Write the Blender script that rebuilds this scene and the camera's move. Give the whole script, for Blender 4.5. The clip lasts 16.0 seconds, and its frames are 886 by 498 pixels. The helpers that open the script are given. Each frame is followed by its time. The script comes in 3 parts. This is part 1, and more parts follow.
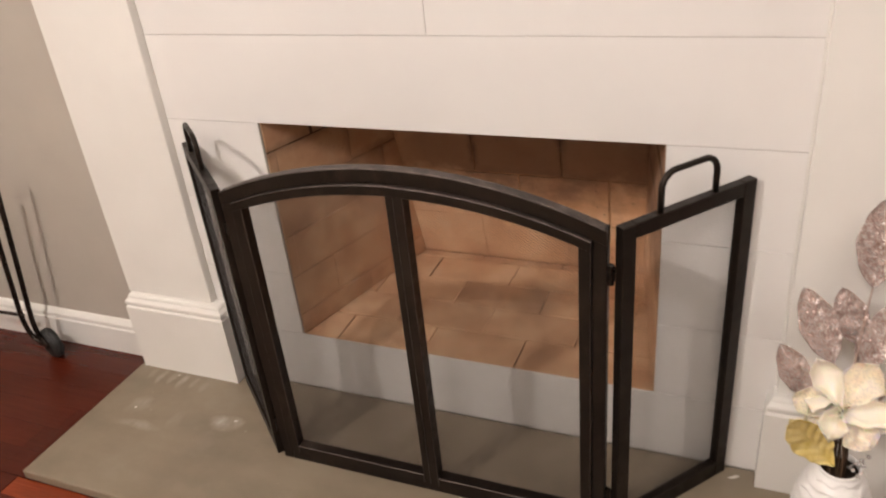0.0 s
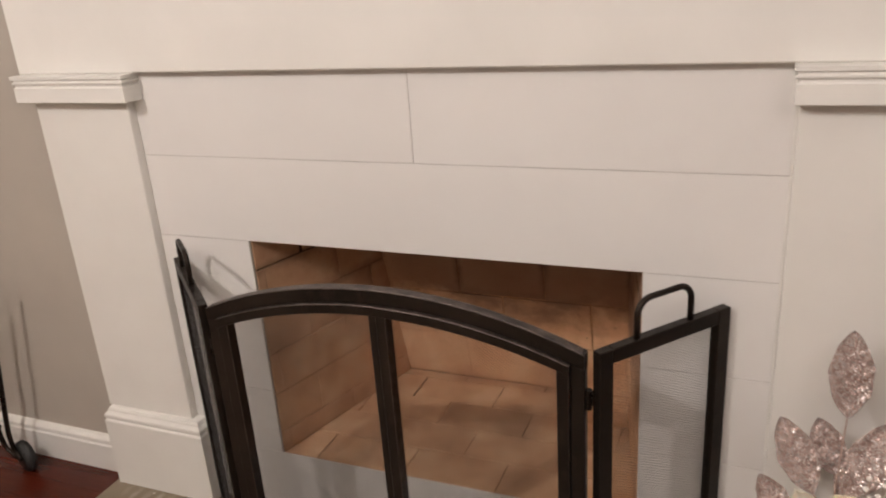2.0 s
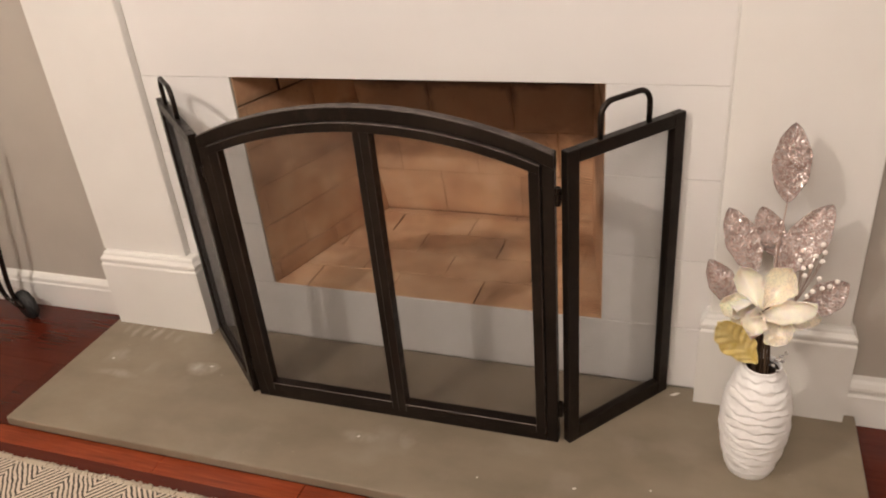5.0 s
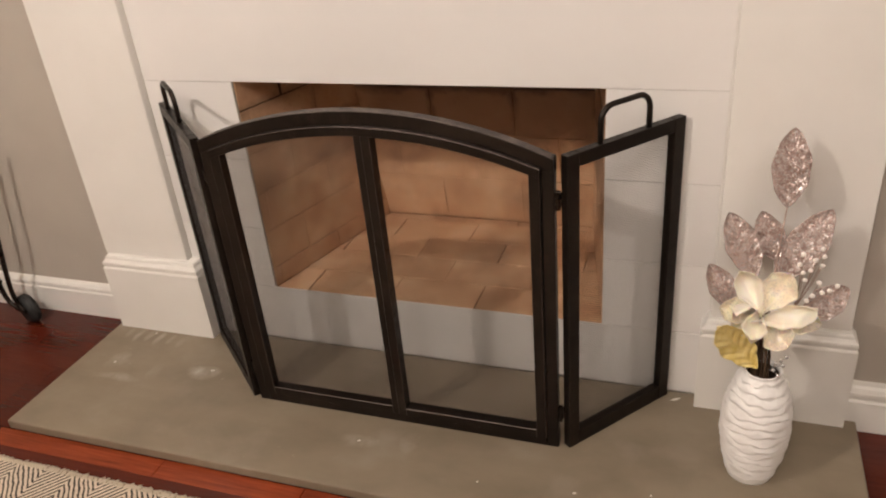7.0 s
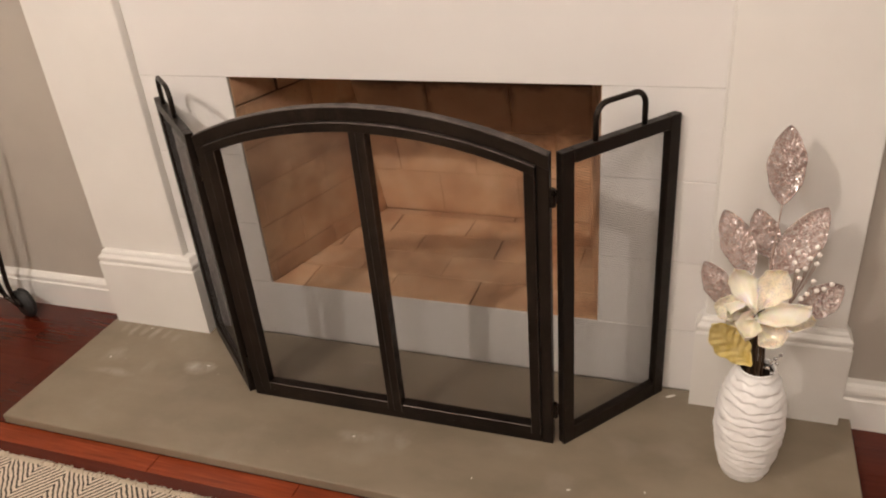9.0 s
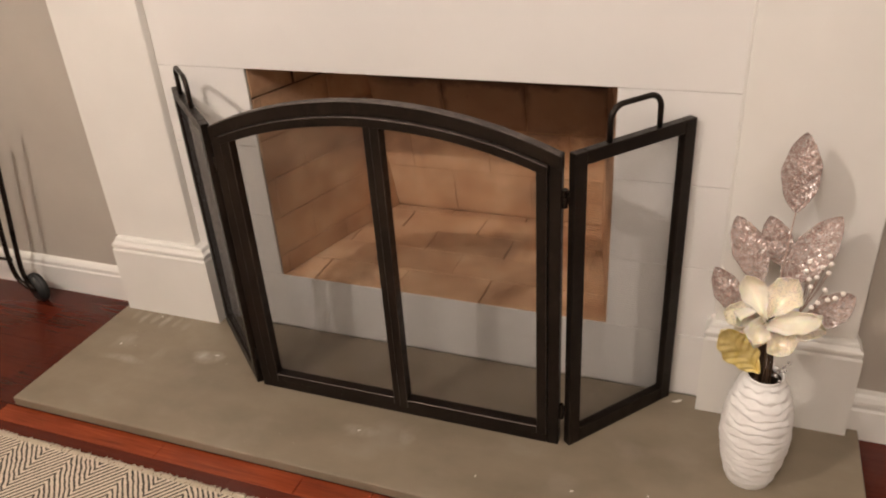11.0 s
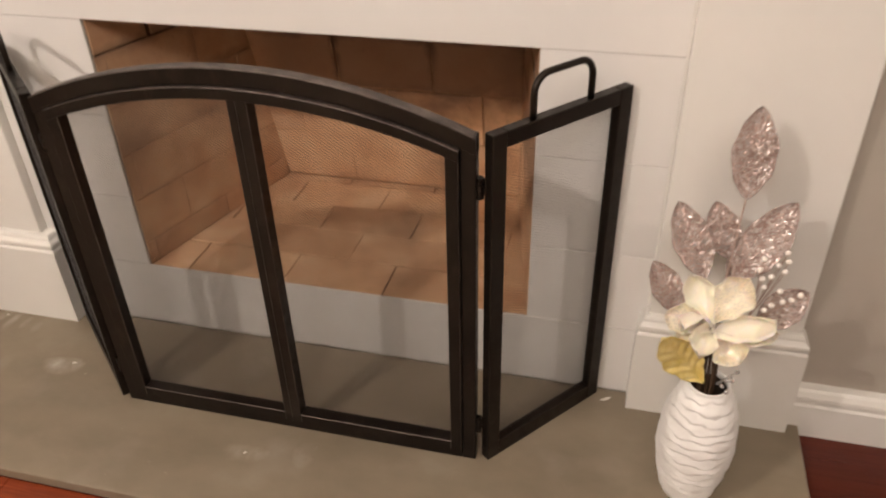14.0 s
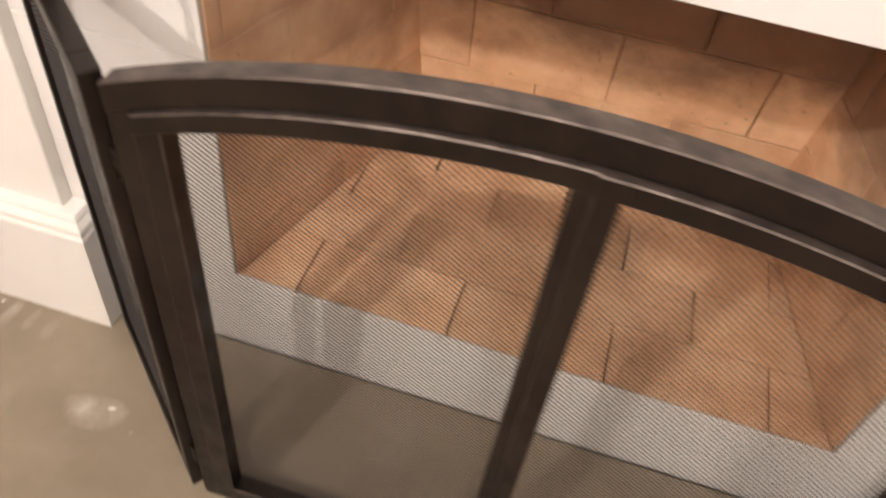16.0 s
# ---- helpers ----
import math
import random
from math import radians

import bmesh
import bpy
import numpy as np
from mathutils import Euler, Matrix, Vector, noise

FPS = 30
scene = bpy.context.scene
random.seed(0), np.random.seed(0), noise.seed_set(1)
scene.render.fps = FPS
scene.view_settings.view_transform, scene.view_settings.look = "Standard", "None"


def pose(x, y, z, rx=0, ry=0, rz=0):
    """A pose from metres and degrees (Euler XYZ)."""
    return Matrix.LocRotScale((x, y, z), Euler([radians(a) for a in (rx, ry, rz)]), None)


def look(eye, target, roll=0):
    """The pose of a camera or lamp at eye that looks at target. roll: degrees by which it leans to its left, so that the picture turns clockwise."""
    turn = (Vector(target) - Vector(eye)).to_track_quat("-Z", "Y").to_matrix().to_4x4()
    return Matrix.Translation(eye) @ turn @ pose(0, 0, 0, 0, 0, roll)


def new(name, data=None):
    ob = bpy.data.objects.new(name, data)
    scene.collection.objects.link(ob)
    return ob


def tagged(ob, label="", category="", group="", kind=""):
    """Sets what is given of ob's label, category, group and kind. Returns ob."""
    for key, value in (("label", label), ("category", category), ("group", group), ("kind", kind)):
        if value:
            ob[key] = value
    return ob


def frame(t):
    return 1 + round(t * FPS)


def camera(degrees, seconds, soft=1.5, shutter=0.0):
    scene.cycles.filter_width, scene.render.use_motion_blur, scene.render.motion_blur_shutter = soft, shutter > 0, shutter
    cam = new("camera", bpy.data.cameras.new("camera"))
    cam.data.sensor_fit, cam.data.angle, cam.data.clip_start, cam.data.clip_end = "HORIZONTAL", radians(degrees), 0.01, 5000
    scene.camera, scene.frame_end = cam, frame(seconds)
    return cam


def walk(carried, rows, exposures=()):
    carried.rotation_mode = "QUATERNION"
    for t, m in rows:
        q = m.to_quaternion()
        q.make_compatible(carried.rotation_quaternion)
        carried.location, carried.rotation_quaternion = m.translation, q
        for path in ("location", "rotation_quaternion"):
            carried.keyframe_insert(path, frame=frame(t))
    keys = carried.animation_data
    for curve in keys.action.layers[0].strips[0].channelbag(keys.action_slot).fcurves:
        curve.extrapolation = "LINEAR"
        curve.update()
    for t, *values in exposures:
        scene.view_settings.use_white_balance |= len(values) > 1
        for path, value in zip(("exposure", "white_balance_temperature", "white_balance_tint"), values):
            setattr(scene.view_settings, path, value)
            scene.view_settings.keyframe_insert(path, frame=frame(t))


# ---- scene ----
cam = camera(59.5, 16.0, soft=2.0, shutter=0.5)
PATH = [
    (0, (-0.044, 0.031, 1.334), (-0.767, 1.624, 0.365), -6.0),
    (0.5, (0.004, -0.04, 1.322), (-0.713, 1.551, 0.346), -6.5),
    (1, (0.02, -0.086, 1.336), (-0.689, 1.569, 0.466), -5.2),
    (1.5, (0.02, -0.061, 1.348), (-0.683, 1.655, 0.599), -4.2),
    (2, (-0.016, 0.012, 1.353), (-0.746, 1.739, 0.656), -4.0),
    (2.5, (-0.039, 0.034, 1.276), (-0.714, 1.65, 0.309), -2.9),
    (3, (0.022, -0.065, 1.263), (-0.556, 1.504, 0.165), -3.4),
    (3.5, (0.035, -0.109, 1.259), (-0.52, 1.475, 0.173), -4.1),
    (4, (0.01, -0.151, 1.275), (-0.592, 1.456, 0.248), -5.1),
    (6.5, (0.017, -0.145, 1.283), (-0.616, 1.489, 0.319), -5.7),
    (7, (0.018, -0.154, 1.277), (-0.617, 1.481, 0.314), -5.5),
    (7.5, (0.022, -0.155, 1.285), (-0.627, 1.468, 0.313), -5.6),
    (8, (0.025, -0.153, 1.279), (-0.613, 1.469, 0.299), -5.5),
    (8.5, (0.027, -0.149, 1.282), (-0.608, 1.476, 0.304), -5.6),
    (9, (0.026, -0.147, 1.279), (-0.606, 1.48, 0.304), -5.3),
    (11.5, (0.031, -0.15, 1.279), (-0.628, 1.465, 0.301), -3.8),
    (12, (0.047, -0.148, 1.267), (-0.567, 1.487, 0.293), -2.5),
    (12.5, (0.054, -0.147, 1.278), (-0.534, 1.498, 0.305), -2.1),
    (13, (0.037, -0.137, 1.266), (-0.523, 1.503, 0.266), -1.8),
    (13.5, (0.008, -0.079, 1.247), (-0.445, 1.579, 0.224), -0.7),
    (14, (-0.042, 0.132, 1.231), (-0.463, 1.732, 0.108), -1.5),
    (14.5, (-0.118, 0.312, 1.173), (-0.544, 1.760, -0.140), -2.0),
    (15, (-0.240, 0.512, 1.154), (-0.725, 1.809, -0.289), -2.0),
    (15.5, (-0.393, 0.680, 1.133), (-0.877, 1.917, -0.362), 1.7),
    (16, (-0.672, 0.738, 1.103), (-0.909, 2.088, -0.354), 8.7),
]
E0 = 0.06
EXPOSURES = [
    (0.0, E0 + 0.16, 6150, 10), (0.5, E0 - 0.08, 6280, 10), (1.0, E0 - 0.10, 6250, 10), (1.5, E0 - 0.26, 6150, 10), (2.0, E0 - 0.26, 6100, 10),
    (2.5, E0 - 0.20, 6350, 10), (3.0, E0 + 0.12, 6450, 10), (3.5, E0 + 0.28, 6450, 10), (4.0, E0 + 0.22, 6350, 10), (6.5, E0, 6380, 10),
    (9.0, E0, 6430, 10), (13.0, E0, 6450, 10), (13.5, E0 + 0.05, 6450, 10), (14.0, E0 + 0.08, 6450, 10), (14.5, E0 + 0.12, 6450, 10),
    (15.0, E0 + 0.26, 6400, 10), (15.5, E0 + 0.55, 6250, 10), (16.0, E0 + 0.72, 6200, 10),
]
walk(cam, [(t, look(eye, target, roll)) for t, eye, target, roll in PATH], EXPOSURES)

# ---- world and lamps ----
world = bpy.data.worlds.new("world")
scene.world = world
world.use_nodes = True
world.node_tree.nodes["Background"].inputs[0].default_value = (1.0, 0.86, 0.72, 1)
world.node_tree.nodes["Background"].inputs[1].default_value = 0.05


def lamp(name, at, watts, size, colour):
    data = bpy.data.lights.new(name, "POINT")
    data.energy, data.shadow_soft_size, data.color = watts, size, colour
    ob = new(name, data)
    ob.matrix_world = pose(*at)
    return ob


WARM = (1.0, 0.872, 0.768)
lamp("lamp_right", (0.95, -0.35, 2.25), 27, 0.34, WARM)
lamp("lamp_left", (-1.61, -0.60, 2.48), 94, 0.035, WARM)
# added fill light with no known source, lifts the overall level
lamp("lamp_fill", (-0.3, -1.0, 2.45), 58, 0.22, WARM)


# ---- materials ----
class Mat:
    """A small node-building wrapper round one procedural material."""

    def __init__(self, name, rough=0.5, metal=0.0, spec=0.5):
        self.m = bpy.data.materials.new(name)
        self.m.use_nodes = True
        self.t = self.m.node_tree
        self.b = self.t.nodes["Principled BSDF"]
        self.b.inputs["Roughness"].default_value = rough
        self.b.inputs["Metallic"].default_value = metal
        self.b.inputs["Specular IOR Level"].default_value = spec
        self.coord = self.node("ShaderNodeTexCoord").outputs["Object"]

    def node(self, kind, **props):
        n = self.t.nodes.new(kind)
        for k, v in props.items():
            if k == "operation":
                n.operation = v
            elif k == "feature":
                n.feature = v
            elif k == "blend_type":
                n.blend_type = v
        return n

    def link(self, a, b):
        self.t.links.new(a, b)

    def world_coord(self):
        self.coord = self.node("ShaderNodeNewGeometry").outputs["Position"]
        return self

    def noise(self, scale, detail=4, stretch=(1, 1, 1), rough=0.55):
        mp = self.node("ShaderNodeMapping")
        mp.inputs["Scale"].default_value = stretch
        self.link(self.coord, mp.inputs[0])
        n = self.node("ShaderNodeTexNoise")
        n.inputs["Scale"].default_value = scale
        n.inputs["Detail"].default_value = detail
        n.inputs["Roughness"].default_value = rough
        self.link(mp.outputs[0], n.inputs["Vector"])
        return n.outputs["Fac"]

    def voronoi(self, scale, stretch=(1, 1, 1)):
        mp = self.node("ShaderNodeMapping")
        mp.inputs["Scale"].default_value = stretch
        self.link(self.coord, mp.inputs[0])
        n = self.node("ShaderNodeTexVoronoi")
        n.inputs["Scale"].default_value = scale
        self.link(mp.outputs[0], n.inputs["Vector"])
        return n

    def ramp(self, fac, stops):
        r = self.node("ShaderNodeValToRGB")
        el = r.color_ramp.elements
        while len(el) < len(stops):
            el.new(0.5)
        for e, (p, c) in zip(el, stops):
            e.position, e.color = p, (*c, 1) if len(c) == 3 else c
        self.link(fac, r.inputs[0])
        return r.outputs[0]

    def math(self, op, a, b=None, c=None):
        n = self.node("ShaderNodeMath", operation=op)
        for i, v in enumerate((a, b, c)):
            if v is None:
                continue
            if isinstance(v, (int, float)):
                n.inputs[i].default_value = v
            else:
                self.link(v, n.inputs[i])
        return n.outputs[0]

    def mix(self, fac, a, b, blend="MIX"):
        n = self.node("ShaderNodeMix", blend_type=blend)
        n.data_type = "RGBA"
        n.blend_type = blend
        for i, v in ((0, fac), (6, a), (7, b)):
            if isinstance(v, (int, float)):
                n.inputs[i].default_value = v
            elif isinstance(v, tuple):
                n.inputs[i].default_value = (*v, 1)
            else:
                self.link(v, n.inputs[i])
        return n.outputs[2]

    def random(self):
        return self.node("ShaderNodeObjectInfo").outputs["Random"]

    def colour(self, out):
        if isinstance(out, tuple):
            self.b.inputs["Base Color"].default_value = (*out, 1)
        else:
            self.link(out, self.b.inputs["Base Color"])
        return self

    def roughness(self, out):
        self.link(out, self.b.inputs["Roughness"])
        return self

    def bump(self, out, strength=0.3, distance=0.002):
        n = self.node("ShaderNodeBump")
        n.inputs["Strength"].default_value = strength
        n.inputs["Distance"].default_value = distance
        self.link(out, n.inputs["Height"])
        self.link(n.outputs[0], self.b.inputs["Normal"])
        return self


def make_paint(name, lo, hi, rough, bump=0.12, scale=260):
    m = Mat(name, rough).world_coord()
    m.colour(m.ramp(m.noise(3.5, 5), [(0.3, lo), (0.7, hi)]))
    m.bump(m.noise(scale, 3), bump, 0.0006)
    return m.m


WHITE = make_paint("white_trim_paint", (0.76, 0.74, 0.70), (0.82, 0.80, 0.76), 0.38)
GREIGE = make_paint("greige_wall_paint", (0.42, 0.378, 0.328), (0.46, 0.418, 0.362), 0.7, 0.25, 180)
CEIL = make_paint("ceiling_paint", (0.75, 0.73, 0.70), (0.8, 0.78, 0.75), 0.8)


def make_tile():
    m = Mat("white_glazed_tile", 0.2).world_coord()
    base = m.ramp(m.noise(2.2, 6), [(0.3, (0.76, 0.735, 0.71)), (0.7, (0.81, 0.79, 0.765))])
    tone = m.ramp(m.random(), [(0, (0.95, 0.95, 0.95)), (1, (1, 1, 1))])
    m.colour(m.mix(1.0, base, tone, "MULTIPLY"))
    m.roughness(m.ramp(m.noise(14, 4), [(0.3, (0.34,) * 3), (0.75, (0.46,) * 3)]))
    m.bump(m.noise(9, 3, (1, 1, 3)), 0.05, 0.002)
    return m.m


TILE = make_tile()
GROUT = make_paint("grey_grout", (0.46, 0.43, 0.395), (0.56, 0.525, 0.485), 0.9)


def make_slate():
    m = Mat("grey_slate", 0.5).world_coord()
    base = m.ramp(m.noise(4.5, 8, (1, 1.6, 1)), [(0.25, (0.178, 0.142, 0.097)), (0.5, (0.221, 0.178, 0.125)), (0.75, (0.259, 0.212, 0.153))])
    smudge = m.ramp(m.noise(6.5, 5, (1, 1.2, 1), 0.5), [(0.54, (0, 0, 0)), (0.74, (0.26,) * 3)])
    chalk = m.ramp(m.noise(45, 3), [(0.72, (0, 0, 0)), (0.80, (0.5,) * 3)])
    c = m.mix(smudge, base, (0.36, 0.315, 0.265))
    # chalky wipe marks
    sep = m.node("ShaderNodeSeparateXYZ")
    m.link(m.coord, sep.inputs[0])
    warp = m.math("MULTIPLY", m.math("SUBTRACT", m.noise(13, 4), 0.5), 0.07)
    streak = m.ramp(m.noise(24, 5, (1.0, 0.6, 1), 0.6), [(0.40, (0, 0, 0)), (0.66, (1, 1, 1))])
    wipe = None
    # centre, half lengths, strength, raggedness
    for cx, cy, rx, ry, k, rag in ((-1.606, 1.352, 0.011, 0.030, 0.85, 0.25), (-1.570, 1.345, 0.012, 0.036, 0.95, 0.25), (-1.533, 1.350, 0.012, 0.032, 0.95, 0.25),
                                   (-1.494, 1.340, 0.013, 0.036, 0.90, 0.25), (-1.455, 1.345, 0.011, 0.028, 0.60, 0.25), (-1.418, 1.335, 0.012, 0.025, 0.5, 0.25),
                                   (-1.550, 1.225, 0.040, 0.034, 0.55, 1.0), (-1.500, 1.155, 0.085, 0.020, 0.55, 0.5), (-1.405, 1.200, 0.020, 0.040, 0.30, 0.5),
                                   (-1.265, 1.228, 0.055, 0.032, 1.15, 0.7), (-0.722, 1.080, 0.050, 0.028, 0.60, 1.0), (-0.600, 1.100, 0.030, 0.035, 0.50, 1.0),
                                   (0.222, 1.072, 0.028, 0.020, 0.80, 0.3)):
        ragged = m.math("MULTIPLY", warp, rag)
        dx = m.math("DIVIDE", m.math("ADD", m.math("SUBTRACT", sep.outputs[0], cx), ragged), rx)
        dy = m.math("DIVIDE", m.math("ADD", m.math("SUBTRACT", sep.outputs[1], cy), ragged), ry)
        r2 = m.math("ADD", m.math("MULTIPLY", dx, dx), m.math("MULTIPLY", dy, dy))
        spot = m.math("MULTIPLY", m.math("MAXIMUM", m.math("SUBTRACT", 1.0, r2), 0.0), k)
        wipe = spot if wipe is None else m.math("MAXIMUM", wipe, spot)
    c = m.mix(m.math("MULTIPLY", wipe, m.math("ADD", m.math("MULTIPLY", streak, 0.42), 0.16)), c, (0.58, 0.52, 0.45))
    m.colour(m.mix(chalk, c, (0.42, 0.375, 0.32)))
    m.roughness(m.ramp(m.noise(11, 5), [(0.3, (0.38,) * 3), (0.7, (0.62,) * 3)]))
    m.bump(m.noise(60, 7), 0.25, 0.0015)
    return m.m


SLATE = make_slate()


def make_wood(name, dark, mid, light, rough):
    m = Mat(name, rough, 0.0, 0.34).world_coord()
    grain = m.noise(5, 7, (1.2, 26, 10), 0.65)
    c = m.ramp(grain, [(0.28, dark), (0.5, mid), (0.75, light)])
    tone = m.ramp(m.random(), [(0, (0.84, 0.81, 0.80)), (1, (1.12, 1.11, 1.10))])
    c = m.mix(1.0, c, tone, "MULTIPLY")
    cloud = m.ramp(m.noise(3.2, 4, (1, 2.5, 1)), [(0.3, (0.84, 0.82, 0.80)), (0.7, (1.10, 1.10, 1.09))])
    m.colour(m.mix(1.0, c, cloud, "MULTIPLY"))
    m.roughness(m.ramp(m.noise(20, 4), [(0.3, (rough * 0.94,) * 3), (0.7, (rough * 1.08,) * 3)]))
    m.bump(grain, 0.02, 0.001)
    return m.m


FLOORWOOD = make_wood("red_cherry_floorboard", (0.064, 0.0105, 0.0050), (0.076, 0.0124, 0.0056), (0.090, 0.0155, 0.0068), 0.24)
TRIMWOOD = make_wood("cherry_border_board", (0.12, 0.022, 0.008), (0.20, 0.037, 0.012), (0.29, 0.062, 0.020), 0.25)


def make_metal(name, rough=0.42):
    m = Mat(name, rough, 0.8).world_coord()
    wear = m.ramp(m.noise(22, 7, (1, 1, 0.5), 0.7), [(0.55, (0, 0, 0)), (0.75, (0.6,) * 3)])
    base = m.ramp(m.noise(7, 4), [(0.3, (0.019, 0.0140, 0.0112)), (0.7, (0.033, 0.0248, 0.0198))])
    m.colour(m.mix(wear, base, (0.060, 0.043, 0.032)))
    m.roughness(m.ramp(m.noise(40, 5), [(0.3, (rough * 0.75,) * 3), (0.7, (rough * 1.25,) * 3)]))
    m.bump(m.noise(150, 4), 0.12, 0.0006)
    return m.m


METAL = make_metal("dark_bronze_metal")
BLACK = make_metal("black_metal", 0.3)


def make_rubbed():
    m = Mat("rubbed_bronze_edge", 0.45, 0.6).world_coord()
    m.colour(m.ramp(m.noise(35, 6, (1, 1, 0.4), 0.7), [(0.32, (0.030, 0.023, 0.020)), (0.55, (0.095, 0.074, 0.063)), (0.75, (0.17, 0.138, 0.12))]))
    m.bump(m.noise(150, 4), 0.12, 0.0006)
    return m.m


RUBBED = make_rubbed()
WIRE = Mat("black_wire", 0.45, 0.3).colour((0.045, 0.041, 0.040)).m
RUBBER = Mat("black_rubber", 0.6).colour((0.018, 0.018, 0.018)).m


def make_brick():
    m = Mat("tan_firebrick", 0.85).world_coord()
    base = m.ramp(m.noise(9, 7, (1, 1, 1), 0.6), [(0.25, (0.53, 0.308, 0.172)), (0.5, (0.70, 0.456, 0.276)), (0.78, (0.84, 0.620, 0.412))])
    tone = m.ramp(m.random(), [(0, (0.84, 0.79, 0.75)), (0.3, (0.95, 0.92, 0.90)), (0.6, (1.0, 0.96, 0.92)), (1, (1.08, 1.06, 1.04))])
    c = m.mix(1.0, base, tone, "MULTIPLY")
    pits = m.ramp(m.noise(70, 4), [(0.66, (0, 0, 0)), (0.75, (0.7,) * 3)])
    soot = m.ramp(m.noise(3.2, 6, (1, 1, 1.5), 0.6), [(0.53, (0, 0, 0)), (0.74, (0.62,) * 3)])
    c = m.mix(pits, c, (0.22, 0.13, 0.075))
    c = m.mix(soot, c, (0.21, 0.115, 0.065))
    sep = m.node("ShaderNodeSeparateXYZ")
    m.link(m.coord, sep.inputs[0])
    ragged_height = m.math("ADD", sep.outputs[2], m.math("MULTIPLY", m.math("SUBTRACT", m.noise(6, 6, (1, 1, 1.4), 0.65), 0.5), 0.34))
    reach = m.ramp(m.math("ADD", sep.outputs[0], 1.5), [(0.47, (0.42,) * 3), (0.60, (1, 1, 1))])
    right_fade = m.ramp(m.math("ADD", sep.outputs[0], 1.0), [(0.69, (1, 1, 1)), (0.74, (0.70,) * 3)])
    reach = m.math("MULTIPLY", reach, right_fade)
    # brown growing with height: soot, plus the lintel's shade put into the colour
    soot_and_shade = m.math("MULTIPLY", m.ramp(ragged_height, [(0.37, (0, 0, 0)), (0.49, (0.80,) * 3)]), reach)
    c = m.mix(soot_and_shade, c, (0.225, 0.132, 0.092))
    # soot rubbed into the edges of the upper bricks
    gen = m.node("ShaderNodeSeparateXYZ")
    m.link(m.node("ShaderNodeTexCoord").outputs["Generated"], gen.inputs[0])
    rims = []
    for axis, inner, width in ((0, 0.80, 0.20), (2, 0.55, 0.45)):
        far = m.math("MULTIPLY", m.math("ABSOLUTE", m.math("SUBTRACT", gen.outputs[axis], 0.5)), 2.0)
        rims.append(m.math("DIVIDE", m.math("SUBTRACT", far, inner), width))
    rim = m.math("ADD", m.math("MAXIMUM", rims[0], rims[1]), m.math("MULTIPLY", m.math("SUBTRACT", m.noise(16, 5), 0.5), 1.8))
    high = m.math("MULTIPLY", m.ramp(ragged_height, [(0.46, (0, 0, 0)), (0.62, (1, 1, 1))]), reach)
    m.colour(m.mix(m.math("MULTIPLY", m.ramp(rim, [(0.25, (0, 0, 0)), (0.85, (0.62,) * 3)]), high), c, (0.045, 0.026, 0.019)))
    m.bump(m.noise(55, 7), 0.36, 0.0025)
    return m.m


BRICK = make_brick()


def make_mortar():
    m = Mat("sooty_mortar", 0.95).world_coord()
    base = m.ramp(m.noise(12, 6), [(0.3, (0.50, 0.30, 0.168)), (0.7, (0.66, 0.41, 0.235))])
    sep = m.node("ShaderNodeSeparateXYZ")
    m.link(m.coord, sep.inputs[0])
    ragged_height = m.math("ADD", sep.outputs[2], m.math("MULTIPLY", m.math("SUBTRACT", m.noise(7, 5), 0.5), 0.6))
    m.colour(m.mix(m.ramp(ragged_height, [(0.46, (0, 0, 0)), (0.70, (1, 1, 1))]), base, (0.035, 0.022, 0.017)))
    m.bump(m.noise(120, 5), 0.5, 0.002)
    return m.m


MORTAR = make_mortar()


# ---- mesh helpers ----
def part(name, bm, material, parent=None, label="", smooth=False):
    me = bpy.data.meshes.new(name)
    bmesh.ops.recalc_face_normals(bm, faces=bm.faces)
    bm.to_mesh(me)
    bm.free()
    me.materials.append(material)
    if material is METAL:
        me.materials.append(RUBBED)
    if smooth:
        me.polygons.foreach_set("use_smooth", [True] * len(me.polygons))
    ob = new(name, me)
    if parent is not None:
        ob.parent = parent
    if label:
        ob["label"] = label
    return ob


def empty(name, label, category, group="", kind=""):
    return tagged(new(name), label, category, group, kind)


def add_box(bm, x0, x1, y0, y1, z0, z1, bevel=0.0, segments=1, worn=False):
    r = bmesh.ops.create_cube(bm, size=1)
    m = Matrix.Translation(((x0 + x1) / 2, (y0 + y1) / 2, (z0 + z1) / 2)) @ Matrix.Diagonal((x1 - x0, y1 - y0, z1 - z0, 1))
    bmesh.ops.transform(bm, matrix=m, verts=r["verts"])
    if bevel:
        edges = {e for v in r["verts"] for e in v.link_edges}
        bmesh.ops.bevel(bm, geom=list(edges), offset=bevel, segments=segments, affect="EDGES", profile=0.5, material=1 if worn else -1)


def box(*dims, bevel=0.0, segments=1, worn=False):
    bm = bmesh.new()
    add_box(bm, *dims, bevel=bevel, segments=segments, worn=worn)
    return bm


